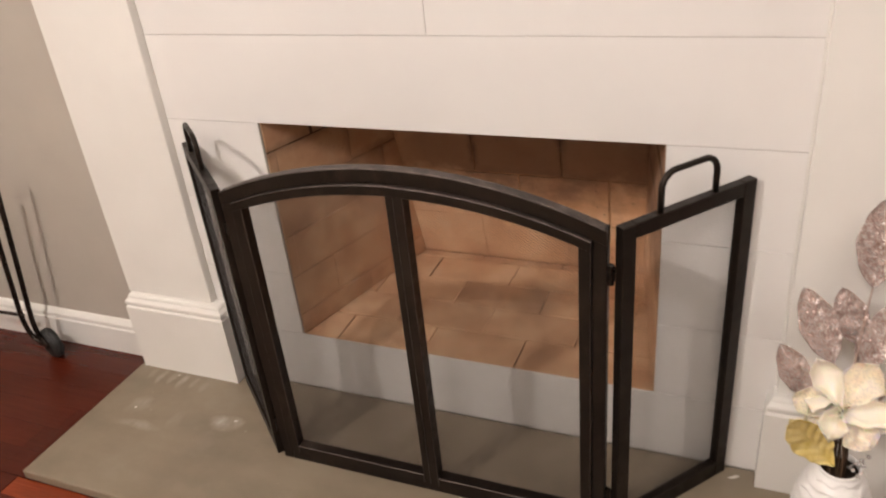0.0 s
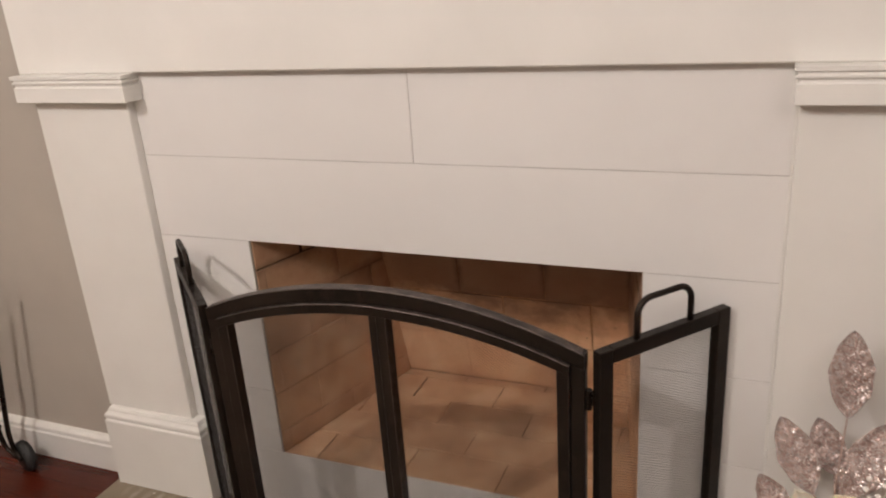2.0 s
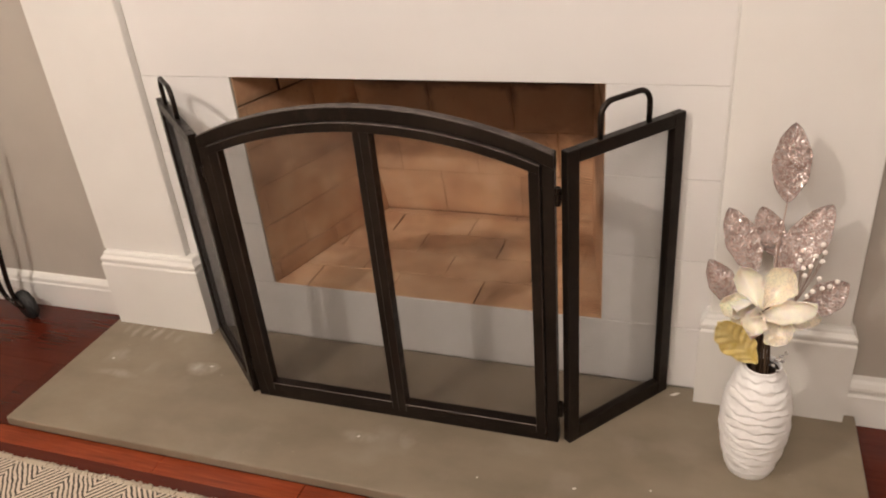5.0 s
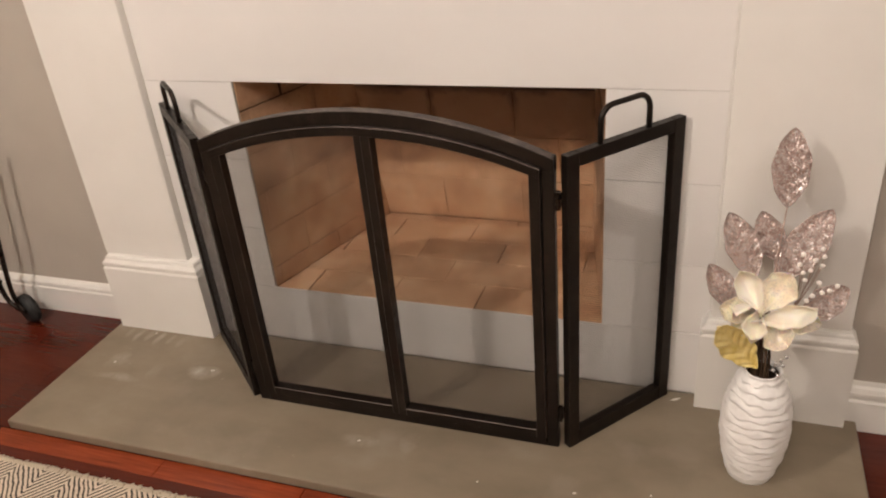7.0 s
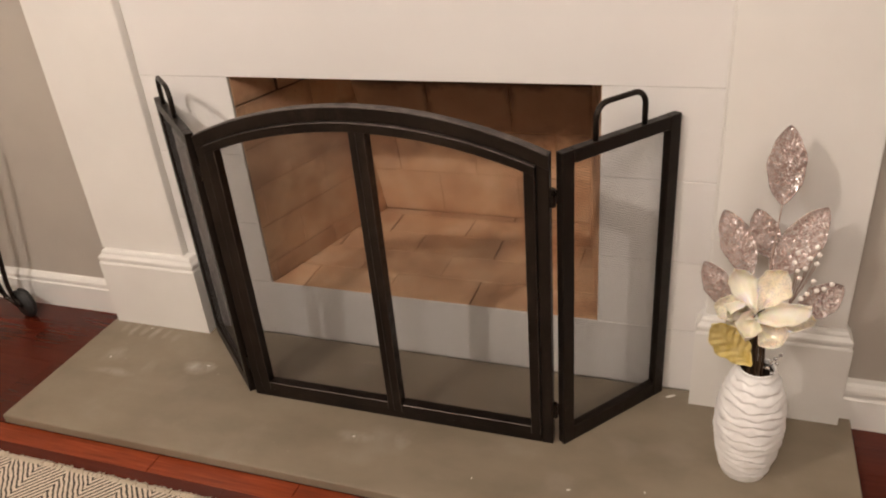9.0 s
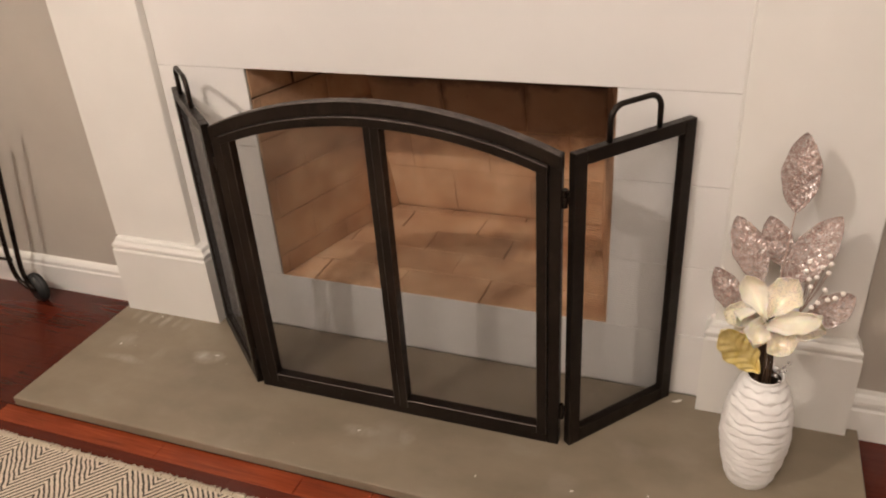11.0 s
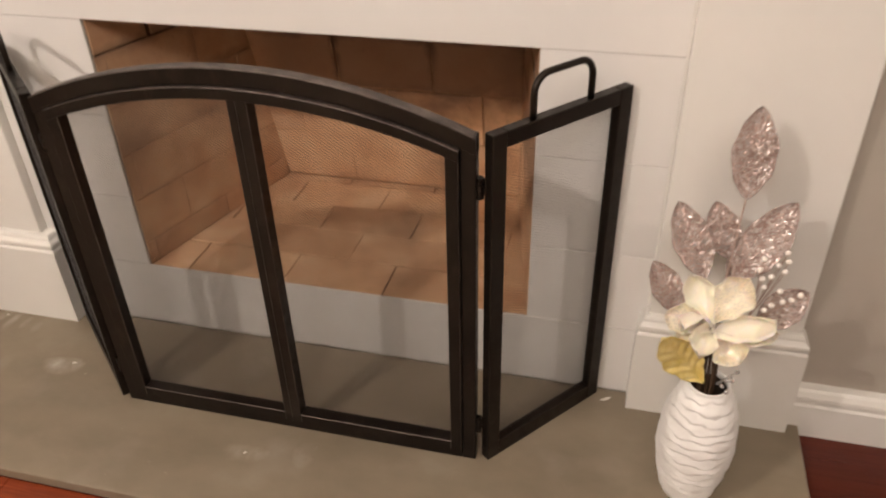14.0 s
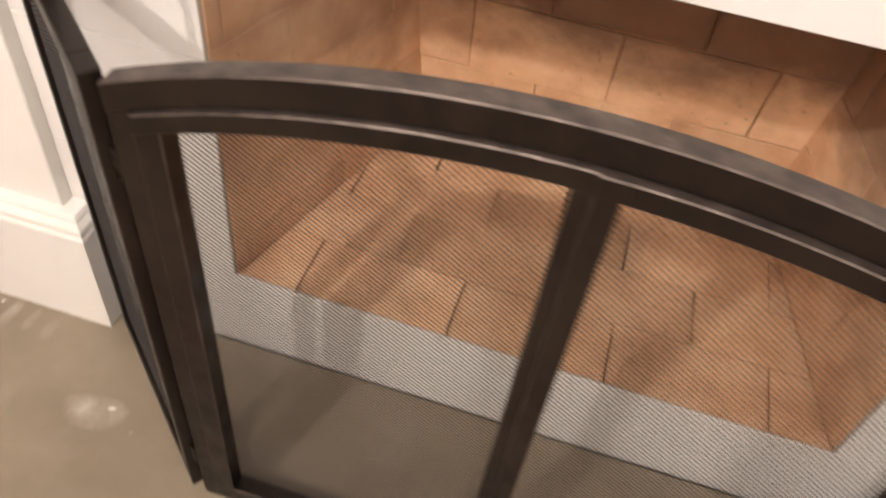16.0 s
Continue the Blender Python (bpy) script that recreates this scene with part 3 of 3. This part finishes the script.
def vase():
    top, seg, rows = 0.273, 128, 190
    prof = [(0.0, 0.046), (0.02, 0.052), (0.06, 0.061), (0.12, 0.0685), (0.17, 0.0668), (0.21, 0.0595), (0.24, 0.0492), (0.260, 0.0395), (0.268, 0.0362), (0.2735, 0.0365)]

    def radius(z):
        for (za, ra), (zb, rb) in zip(prof, prof[1:]):
            if za <= z <= zb:
                t = (z - za) / (zb - za)
                t = t * t * (3 - 2 * t) * 0.4 + t * 0.6
                return ra + (rb - ra) * t
        return prof[-1][1]

    bm = bmesh.new()
    rings = []
    for i in range(rows + 1):
        z = top * i / rows
        ring = []
        for k in range(seg):
            q = k * math.tau / seg
            wave = 0.0020 * math.sin(2 * q + 0.7 + z * 43) + 0.0026 * math.sin(3 * q + 2.1 - z * 71) + 0.0022 * math.sin(7 * q + z * 130) + 0.0012 * math.sin(11 * q - z * 210)
            ph = (z + wave) / 0.0185
            f = ph - math.floor(ph)
            amp = 0.0056 * min(1, z / 0.02) * min(1, (top - z) / 0.016) * (0.66 + 0.46 * math.sin(5 * q + z * 95) * math.cos(2 * q - z * 60))
            fold = (f / 0.78) ** 1.3 if f < 0.78 else ((1 - f) / 0.22)
            r = radius(z) + amp * (0.9 - fold) * 0.9 - amp * 0.3
            ring.append(bm.verts.new((VX + r * math.cos(q), VY + r * math.sin(q), z)))
        rings.append(ring)
    # lip and inside
    for z, dr in ((top + 0.0012, -0.002), (top - 0.001, -0.0045), (top - 0.012, -0.006)):
        r = radius(min(z, top)) + dr
        rings.append([bm.verts.new((VX + r * math.cos(k * math.tau / seg), VY + r * math.sin(k * math.tau / seg), z)) for k in range(seg)])
    for a, b in zip(rings, rings[1:]):
        for k in range(seg):
            bm.faces.new((a[k], a[(k + 1) % seg], b[(k + 1) % seg], b[k]))
    bm.faces.new(rings[0][::-1])
    body = tagged(part("vase", bm, VASE, smooth=True), "white ceramic vase with wavy horizontal ridges on the hearth", "vase")
    bm = bmesh.new()
    rings = []
    for z in (top - 0.010, top - 0.03, 0.20, 0.14, 0.09):
        r = radius(z) - 0.0064
        rings.append([bm.verts.new((VX + r * math.cos(k * math.tau / 48), VY + r * math.sin(k * math.tau / 48), z)) for k in range(48)])
    for a, b in zip(rings, rings[1:]):
        for k in range(48):
            bm.faces.new((a[k], a[(k + 1) % 48], b[(k + 1) % 48], b[k]))
    bm.faces.new(rings[-1])
    part("inside", bm, DARKBROWN, body, "dark brown inside", True)
    return body


vase()


def make_glitter(name, lo, hi, flake, rough=0.32, metal=0.55, scale=520, cover=0.55):
    m = Mat(name, rough, metal).world_coord()
    v = m.voronoi(scale)
    rnd = m.node("ShaderNodeSeparateColor")
    m.link(v.outputs["Color"], rnd.inputs[0])
    patch = m.noise(60, 4)
    base = m.ramp(patch, [(0.3, lo), (0.7, hi)])
    is_flake = m.ramp(m.math("ADD", rnd.outputs[0], m.math("MULTIPLY", patch, 0.35)), [(cover + 0.15, (0, 0, 0)), (cover + 0.27, (1, 1, 1))])
    m.colour(m.mix(is_flake, base, flake))
    m.link(m.math("ADD", m.math("MULTIPLY", is_flake, 0.45), metal * 0.5), m.b.inputs["Metallic"])
    geo = m.node("ShaderNodeNewGeometry").outputs["Normal"]
    off = m.node("ShaderNodeVectorMath", operation="SUBTRACT")
    m.link(v.outputs["Color"], off.inputs[0])
    off.inputs[1].default_value = (0.5, 0.5, 0.5)
    sc = m.node("ShaderNodeVectorMath", operation="SCALE")
    m.link(off.outputs[0], sc.inputs[0])
    sc.inputs["Scale"].default_value = 1.15
    ad = m.node("ShaderNodeVectorMath", operation="ADD")
    m.link(geo, ad.inputs[0])
    m.link(sc.outputs[0], ad.inputs[1])
    nm = m.node("ShaderNodeVectorMath", operation="NORMALIZE")
    m.link(ad.outputs[0], nm.inputs[0])
    m.link(nm.outputs[0], m.b.inputs["Normal"])
    return m.m


ROSE = make_glitter("rose_glitter", (0.28, 0.185, 0.158), (0.47, 0.352, 0.318), (0.98, 0.93, 0.90), 0.20, 0.45, 560, 0.66)


def make_petal(name, lo, hi, sparkle):
    m = Mat(name, 0.62).world_coord()
    c = m.ramp(m.noise(26, 5), [(0.3, lo), (0.7, hi)])
    v = m.voronoi(420)
    rnd = m.node("ShaderNodeSeparateColor")
    m.link(v.outputs["Color"], rnd.inputs[0])
    spot = m.ramp(m.math("ADD", rnd.outputs[0], m.math("MULTIPLY", m.noise(34, 3), 0.5)), [(1.20 - sparkle, (0, 0, 0)), (1.24 - sparkle, (1, 1, 1))])
    m.colour(m.mix(spot, c, (1.0, 0.93, 0.80)))
    m.link(m.math("MULTIPLY", spot, 0.35), m.b.inputs["Metallic"])
    m.roughness(m.ramp(spot, [(0, (0.62,) * 3), (1, (0.22,) * 3)]))
    m.b.inputs["Subsurface Weight"].default_value = 0.35
    m.b.inputs["Subsurface Radius"].default_value = (0.012, 0.008, 0.003)
    m.bump(m.noise(110, 4), 0.2, 0.001)
    return m.m


CREAM = make_petal("cream_velvet_petal", (0.82, 0.76, 0.63), (0.88, 0.84, 0.75), 0.02)
CREAMGLIT = make_petal("cream_glitter_petal", (0.76, 0.68, 0.54), (0.84, 0.78, 0.66), 0.33)
GOLD = Mat("gold_lame_leaf", 0.34, 0.35).world_coord()
GOLD.colour(GOLD.ramp(GOLD.noise(40, 5), [(0.3, (0.70, 0.53, 0.13)), (0.7, (0.93, 0.80, 0.40))]))
GOLD.bump(GOLD.noise(95, 5), 0.6, 0.004)
GOLD = GOLD.m
STEM = Mat("brown_stem", 0.6).colour((0.075, 0.042, 0.022)).m
PALESTEM = Mat("pale_pink_stem", 0.45, 0.2).colour((0.42, 0.30, 0.25)).m
PEARL = Mat("pearl_white_bead", 0.22).colour((0.88, 0.82, 0.77)).m
SILVER = Mat("silver_bead", 0.2, 0.7).colour((0.62, 0.60, 0.60)).m

flowers = empty("flower_arrangement", "artificial cream flower with rose glitter leaves in the vase", "flowers")


def leaf(name, base, tip, width, material, cup=0.10, bend=0.04, twist=0.0, peak=0.5, label="", ripple=0.0, nu=18, nv=8, vein=0.0, curl=0.0, blunt=0.8):
    """A pointed blade from base to tip that faces the room, cupped across and bent along."""
    base, tip = Vector(base), Vector(tip)
    along = tip - base
    ln = along.length
    t = along.normalized()
    face = (Vector((0.03, -0.4, 1.0)) - base).normalized()
    n = (face - t * face.dot(t)).normalized()
    n = Matrix.Rotation(twist, 3, t) @ n
    side = t.cross(n)
    bm = bmesh.new()
    grid = []
    for i in range(nu + 1):
        u = i / nu
        k = math.log(0.5) / math.log(peak)
        w = width / 2 * math.sin(math.pi * min(max(u, 0.0), 1.0) ** k) ** blunt + 0.0008
        row = []
        for j in range(nv + 1):
            v = 2 * j / nv - 1
            edge = 1 + ripple * 0.25 * math.sin(u * 19 + v * 2)
            p = base + t * (ln * u) + side * (v * w * edge)
            h = cup * width * (v * v) + bend * ln * math.sin(math.pi * u) + ripple * width * 0.10 * math.sin(u * 14 + v * 3) * abs(v)
            h += -0.0009 * math.exp(-(v * 9) ** 2) + vein * math.sin(math.tau * (u * 6.5 - abs(v) * 1.6)) * min(1, abs(v) * 3)
            h += curl * width * max(0.0, v - 0.45) ** 2 * 2.4
            row.append(bm.verts.new(p + n * h))
        grid.append(row)
    for a, b in zip(grid, grid[1:]):
        for j in range(nv):
            bm.faces.new((a[j], a[j + 1], b[j + 1], b[j]))
    bmesh.ops.recalc_face_normals(bm, faces=bm.faces)
    bmesh.ops.solidify(bm, geom=bm.faces[:], thickness=0.0007)
    return part(name, bm, material, flowers, label, True)


def stem(pts, r, material, sides=8):
    bm = bmesh.new()
    add_tube(bm, smooth_path(pts, 6), r, sides)
    return part("stem", bm, material, flowers, "", True)


NECK = (0.143, 1.200, 0.262)
KNOT = (0.150, 1.250, 0.40)
LEAVES = [((0.164, 1.318, 0.573), (0.162, 1.348, 0.724), 0.064, 0.0), ((0.122, 1.295, 0.421), (0.060, 1.342, 0.541), 0.062, 0.2),
          ((0.161, 1.320, 0.450), (0.122, 1.350, 0.545), 0.054, 0.1), ((0.169, 1.290, 0.424), (0.249, 1.340, 0.562), 0.068, -0.2),
          ((0.088, 1.265, 0.361), (0.031, 1.292, 0.446), 0.051, 0.25), ((0.216, 1.258, 0.359), (0.292, 1.290, 0.420), 0.057, -0.2),
          ((0.166, 1.305, 0.413), (0.206, 1.335, 0.525), 0.052, -0.1)]
for b, e, w, tw in LEAVES:
    leaf("leaf", b, e, w * 1.06, ROSE, 0.12, 0.03, tw, 0.50, "rose glitter leaf", 0.14, 40, 14, vein=0.0013, blunt=0.70)
    stem([KNOT, (Vector(KNOT) + Vector(b)) / 2 + Vector((0, 0.006, 0.0)), b], 0.0013, PALESTEM)
leaf("leaf", (0.134, 1.180, 0.288), (0.056, 1.158, 0.388), 0.064, GOLD, 0.15, -0.05, 0.1, 0.58, "crinkled gold leaf", 0.34, 56, 18, vein=0.0017, blunt=0.55)

FC = Vector((0.134, 1.190, 0.398))
# tip, width, cloth, cup, widest point, twist, curl of one edge, bend
PETALS = [((-0.047, 0.034, 0.078), 0.048, CREAM, 0.34, 0.66, 0.22, 0.35, -0.10), ((0.047, 0.032, 0.084), 0.063, CREAMGLIT, 0.34, 0.64, -0.20, 0.0, -0.12),
          ((-0.060, -0.022, 0.030), 0.044, CREAM, 0.45, 0.58, -0.25, 0.45, -0.16), ((0.093, -0.006, 0.036), 0.041, CREAM, 0.45, 0.52, 0.30, 0.5, -0.06),
          ((-0.016, -0.046, -0.034), 0.043, CREAM, 0.55, 0.60, 0.3, 0.5, -0.22), ((0.052, -0.022, -0.046), 0.062, CREAMGLIT, 0.30, 0.66, 0.1, 0.0, -0.12),
          ((-0.076, 0.012, 0.004), 0.050, CREAMGLIT, 0.22, 0.62, 0.1, 0.0, -0.08), ((0.106, 0.020, -0.014), 0.050, CREAMGLIT, 0.22, 0.60, -0.1, 0.0, -0.06),
          ((-0.048, 0.006, -0.038), 0.044, CREAMGLIT, 0.28, 0.62, 0.2, 0.0, -0.10), ((0.000, 0.045, 0.040), 0.050, CREAM, 0.18, 0.62, 0.0, 0.0, -0.06)]
for off, w, material, cup, peak, twist, curl, bend in PETALS:
    leaf("petal", FC + Vector(off) * 0.05 + Vector((0, 0.004, 0)), FC + Vector(off), w, material, cup, bend, twist, peak, "", 0.30, 28, 16, curl=curl, blunt=0.74)
# added brown stubs, standing in for the small dark gap between the petals
bm = bmesh.new()
for k in range(9):
    q = k * 2.4
    p = FC + Vector((0.004 * math.cos(q), -0.008 - 0.003 * (k % 3), 0.004 * math.sin(q)))
    add_tube(bm, [FC + Vector((0, 0.004, 0)), p], 0.0008, 5)
part("stamen", bm, STEM, flowers, "dark flower centre")

for dx, dy in ((-0.012, 0.0), (-0.003, 0.008), (0.004, -0.006), (0.012, 0.004), (0.018, 0.012), (-0.018, 0.010), (0.0, 0.016), (0.010, -0.014), (-0.008, -0.014)):
    stem([(VX + dx * 0.5, VY + dy, 0.105), (NECK[0] + dx, NECK[1] + dy, 0.27), (NECK[0] + dx * 0.6, NECK[1] + 0.02 + dy * 0.6, 0.34), KNOT], 0.0026, STEM)


def bead_spray(root, beads, r, material, stem_material):
    """Beads on thin wires from one root."""
    bm = bmesh.new()
    for b in beads:
        mid = (Vector(root) + Vector(b)) / 2 + Vector((0.004, 0.004, 0.0))
        add_tube(bm, smooth_path([root, mid, b], 5), 0.0007, 5)
    part("spray_wire", bm, stem_material, flowers)
    for b in beads:
        bm = bmesh.new()
        bmesh.ops.create_icosphere(bm, subdivisions=2, radius=r, matrix=Matrix.Translation(b))
        part("bead", bm, material, flowers, "", True)


bead_spray((0.190, 1.216, 0.405), [(0.192, 1.210, 0.529), (0.189, 1.210, 0.508), (0.208, 1.208, 0.498), (0.201, 1.207, 0.477), (0.223, 1.210, 0.544),
                                   (0.228, 1.210, 0.528), (0.226, 1.208, 0.510), (0.196, 1.208, 0.492), (0.214, 1.209, 0.520)], 0.0048, PEARL, PALESTEM)
bead_spray((0.194, 1.208, 0.400), [(0.225, 1.203, 0.476), (0.217, 1.200, 0.449), (0.232, 1.200, 0.458), (0.244, 1.201, 0.463), (0.256, 1.203, 0.473), (0.208, 1.199, 0.438)], 0.0048, PEARL, PALESTEM)
bead_spray((0.160, 1.190, 0.275), [(0.170, 1.166, 0.308), (0.177, 1.166, 0.317), (0.166, 1.163, 0.296), (0.182, 1.170, 0.304), (0.187, 1.174, 0.322), (0.174, 1.160, 0.286)], 0.0038, SILVER, SILVER)

# ---- cart on the left ----
cart = empty("log_cart", "black tubular metal cart on a small wheel beside the fireplace", "cart")
WR = 0.050
WZ = FLOOR_Z + WR
bm = bmesh.new()
bmesh.ops.create_cone(bm, cap_ends=True, segments=36, radius1=WR, radius2=WR, depth=0.026, matrix=pose(-2.013, 1.368, WZ, 90, 0, -15))
bmesh.ops.bevel(bm, geom=[e for e in bm.edges if len(e.link_faces) == 2 and e.calc_face_angle(0) > 1], offset=0.006, segments=3, affect="EDGES")
wheel = part("wheel", bm, RUBBER, cart, "black rubber wheel", True)
bm = bmesh.new()
add_tube(bm, [(-2.019, 1.347, WZ), (-2.007, 1.389, WZ)], 0.011, 16)
part("hub", bm, BLACK, wheel)
for pts in ([(-1.951, 0.60), (-1.964, 0.528), (-2.000, 0.323), (-2.030, 0.158), (-2.038, 0.087), (-2.030, 0.046), (-2.013, WZ)],
            [(-2.008, 0.55), (-2.043, 0.375), (-2.069, 0.198), (-2.078, 0.110), (-2.070, 0.060), (-2.046, 0.034), (-2.013, WZ)]):
    bm = bmesh.new()
    add_tube(bm, smooth_path([(x, 1.352, z) for x, z in pts], 8), 0.0075, 12)
    part("frame_tube", bm, BLACK, cart, "", True)
bm = bmesh.new()
add_tube(bm, [(-2.066, 1.352, 0.128), (-2.45, 1.352, 0.112)], 0.005, 10)
part("cross_bar", bm, BLACK, cart, "", True)

# ---- paint flecks and smears on the slab ----
CHALK = make_paint("pale_paint_fleck", (0.62, 0.57, 0.50), (0.76, 0.71, 0.64), 0.8)
bm = bmesh.new()
for fx, fy, fl, fw, fr in ((-0.199, 1.038, 0.005, 0.003, 20), (-0.043, 1.070, 0.002, 0.003, 10), (0.018, 0.952, 0.004, 0.003, 0), (-0.015, 1.394, 0.014, 0.004, 30),
                           (-1.553, 1.212, 0.004, 0.004, 0), (-1.240, 1.240, 0.006, 0.0035, 20), (0.225, 1.077, 0.004, 0.003, -30), (-1.522, 1.362, 0.004, 0.003, 60),
                           (-0.723, 1.079, 0.004, 0.003, 40), (-0.41, 1.02, 0.002, 0.003, 0)):
    ring = []
    for k in range(9):
        q = k * math.tau / 9
        rr = random.uniform(0.75, 1.2)
        p = Matrix.Rotation(radians(fr), 3, "Z") @ Vector((fl * rr * math.cos(q), fw * rr * math.sin(q), 0))
        ring.append((fx + p.x, fy + p.y))
    low = [bm.verts.new((a, b, -0.0002)) for a, b in ring]
    top = [bm.verts.new((fx + (a - fx) * 0.8, fy + (b - fy) * 0.8, 0.0007)) for a, b in ring]
    for k in range(9):
        bm.faces.new((low[k], low[(k + 1) % 9], top[(k + 1) % 9], top[k]))
    bm.faces.new(top)
tagged(part("paint_flecks", bm, CHALK), "tiny pale paint flecks scattered on the slate hearth", "paint flecks", kind="stuff")

# ---- rug ----
def make_rug():
    m = Mat("cream_and_black_chevron_weave", 0.95).world_coord()
    sep = m.node("ShaderNodeSeparateXYZ")
    m.link(m.coord, sep.inputs[0])
    wob = m.math("MULTIPLY", m.math("SUBTRACT", m.noise(28, 3), 0.5), 0.010)
    x = m.math("ADD", sep.outputs[0], wob)
    tri = m.math("ABSOLUTE", m.math("SUBTRACT", m.math("FRACT", m.math("DIVIDE", m.math("ADD", x, 10.0 + 0.018), 0.168)), 0.5))
    yy = m.math("ADD", m.math("ADD", sep.outputs[1], wob), m.math("MULTIPLY", tri, 0.20))
    st = m.math("ABSOLUTE", m.math("SUBTRACT", m.math("FRACT", m.math("DIVIDE", m.math("ADD", yy, 10.0), 0.0172)), 0.5))
    st = m.math("ADD", st, m.math("MULTIPLY", m.math("SUBTRACT", m.noise(160, 3), 0.5), 0.25))
    dark = m.ramp(st, [(0.17, (1, 1, 1)), (0.24, (0, 0, 0))])
    cream = m.ramp(m.noise(220, 3), [(0.3, (0.50, 0.41, 0.31)), (0.7, (0.70, 0.59, 0.465))])
    m.colour(m.mix(dark, cream, (0.045, 0.036, 0.030)))
    m.bump(m.noise(420, 2, (1, 0.5, 1)), 0.8, 0.002)
    return m.m


RUG = make_rug()
rug = empty("rug", "cream and black chevron flatweave rug on the wooden floor", "rug")
part("weave", box(-2.6, 0.25, -1.6, 0.826, FLOOR_Z, FLOOR_Z + 0.007, bevel=0.002), RUG, rug)
YARN = make_paint("cream_yarn", (0.42, 0.35, 0.26), (0.60, 0.52, 0.40), 0.95, 0.5, 400)
bm = bmesh.new()
x = -2.3
while x < 0.25:
    a = random.uniform(-0.004, 0.004)
    ln = random.uniform(0.006, 0.013)
    add_tube(bm, [(x, 0.820, FLOOR_Z + 0.006), (x + a * 0.5, 0.829, FLOOR_Z + 0.0085), (x + a, 0.828 + ln, FLOOR_Z + 0.003)], [0.003, 0.0032, 0.0022], 5)
    x += random.uniform(0.0055, 0.0085)
tagged(part("edge_stitch", bm, YARN, rug, "cream stitched edge"), kind="stuff")

# ---- pieces of the floor ----
def boards():
    """Border boards along the hearth, then floorboards along x near the hearth."""
    bm_z = FLOOR_Z
    cuts = [-1.70, -1.18, -0.795, -0.62, 0.02, 0.47]
    for a, b in zip(cuts, cuts[1:]):
        part("border_board", box(a + 0.0006, b - 0.0006, 0.873, 0.9295, bm_z - 0.014, bm_z, bevel=0.0012), TRIMWOOD, floor)
    w = 0.083
    y = 0.8725 - w
    while y > 0.25:
        row_boards(-2.6, 1.3, y, y + w)
        y -= w
    y = 0.9305
    row_boards(-2.6, -1.7005, 0.873, 0.9295)
    row_boards(0.4705, 1.3, 0.873, 0.9295)
    while y < 1.46:
        row_boards(-2.6, -1.674, y, min(y + w, 1.456))
        row_boards(0.381, 1.3, y, min(y + w, 1.432))
        y += w
    part("floorboard_field", box(ROOM_X0, ROOM_X1, ROOM_Y0, 0.20, bm_z - 0.014, bm_z), FLOORWOOD, floor)


def row_boards(x0, x1, y0, y1):
    if y1 - y0 < 0.004:
        return
    x = x0
    while x < x1 - 0.01:
        nx = min(x1, x + random.uniform(0.35, 1.1))
        part("floorboard", box(x + 0.00025, nx - 0.00025, y0 + 0.00025, y1 - 0.00025, FLOOR_Z - 0.014, FLOOR_Z), FLOORWOOD, floor)
        x = nx


boards()
build_firebox()
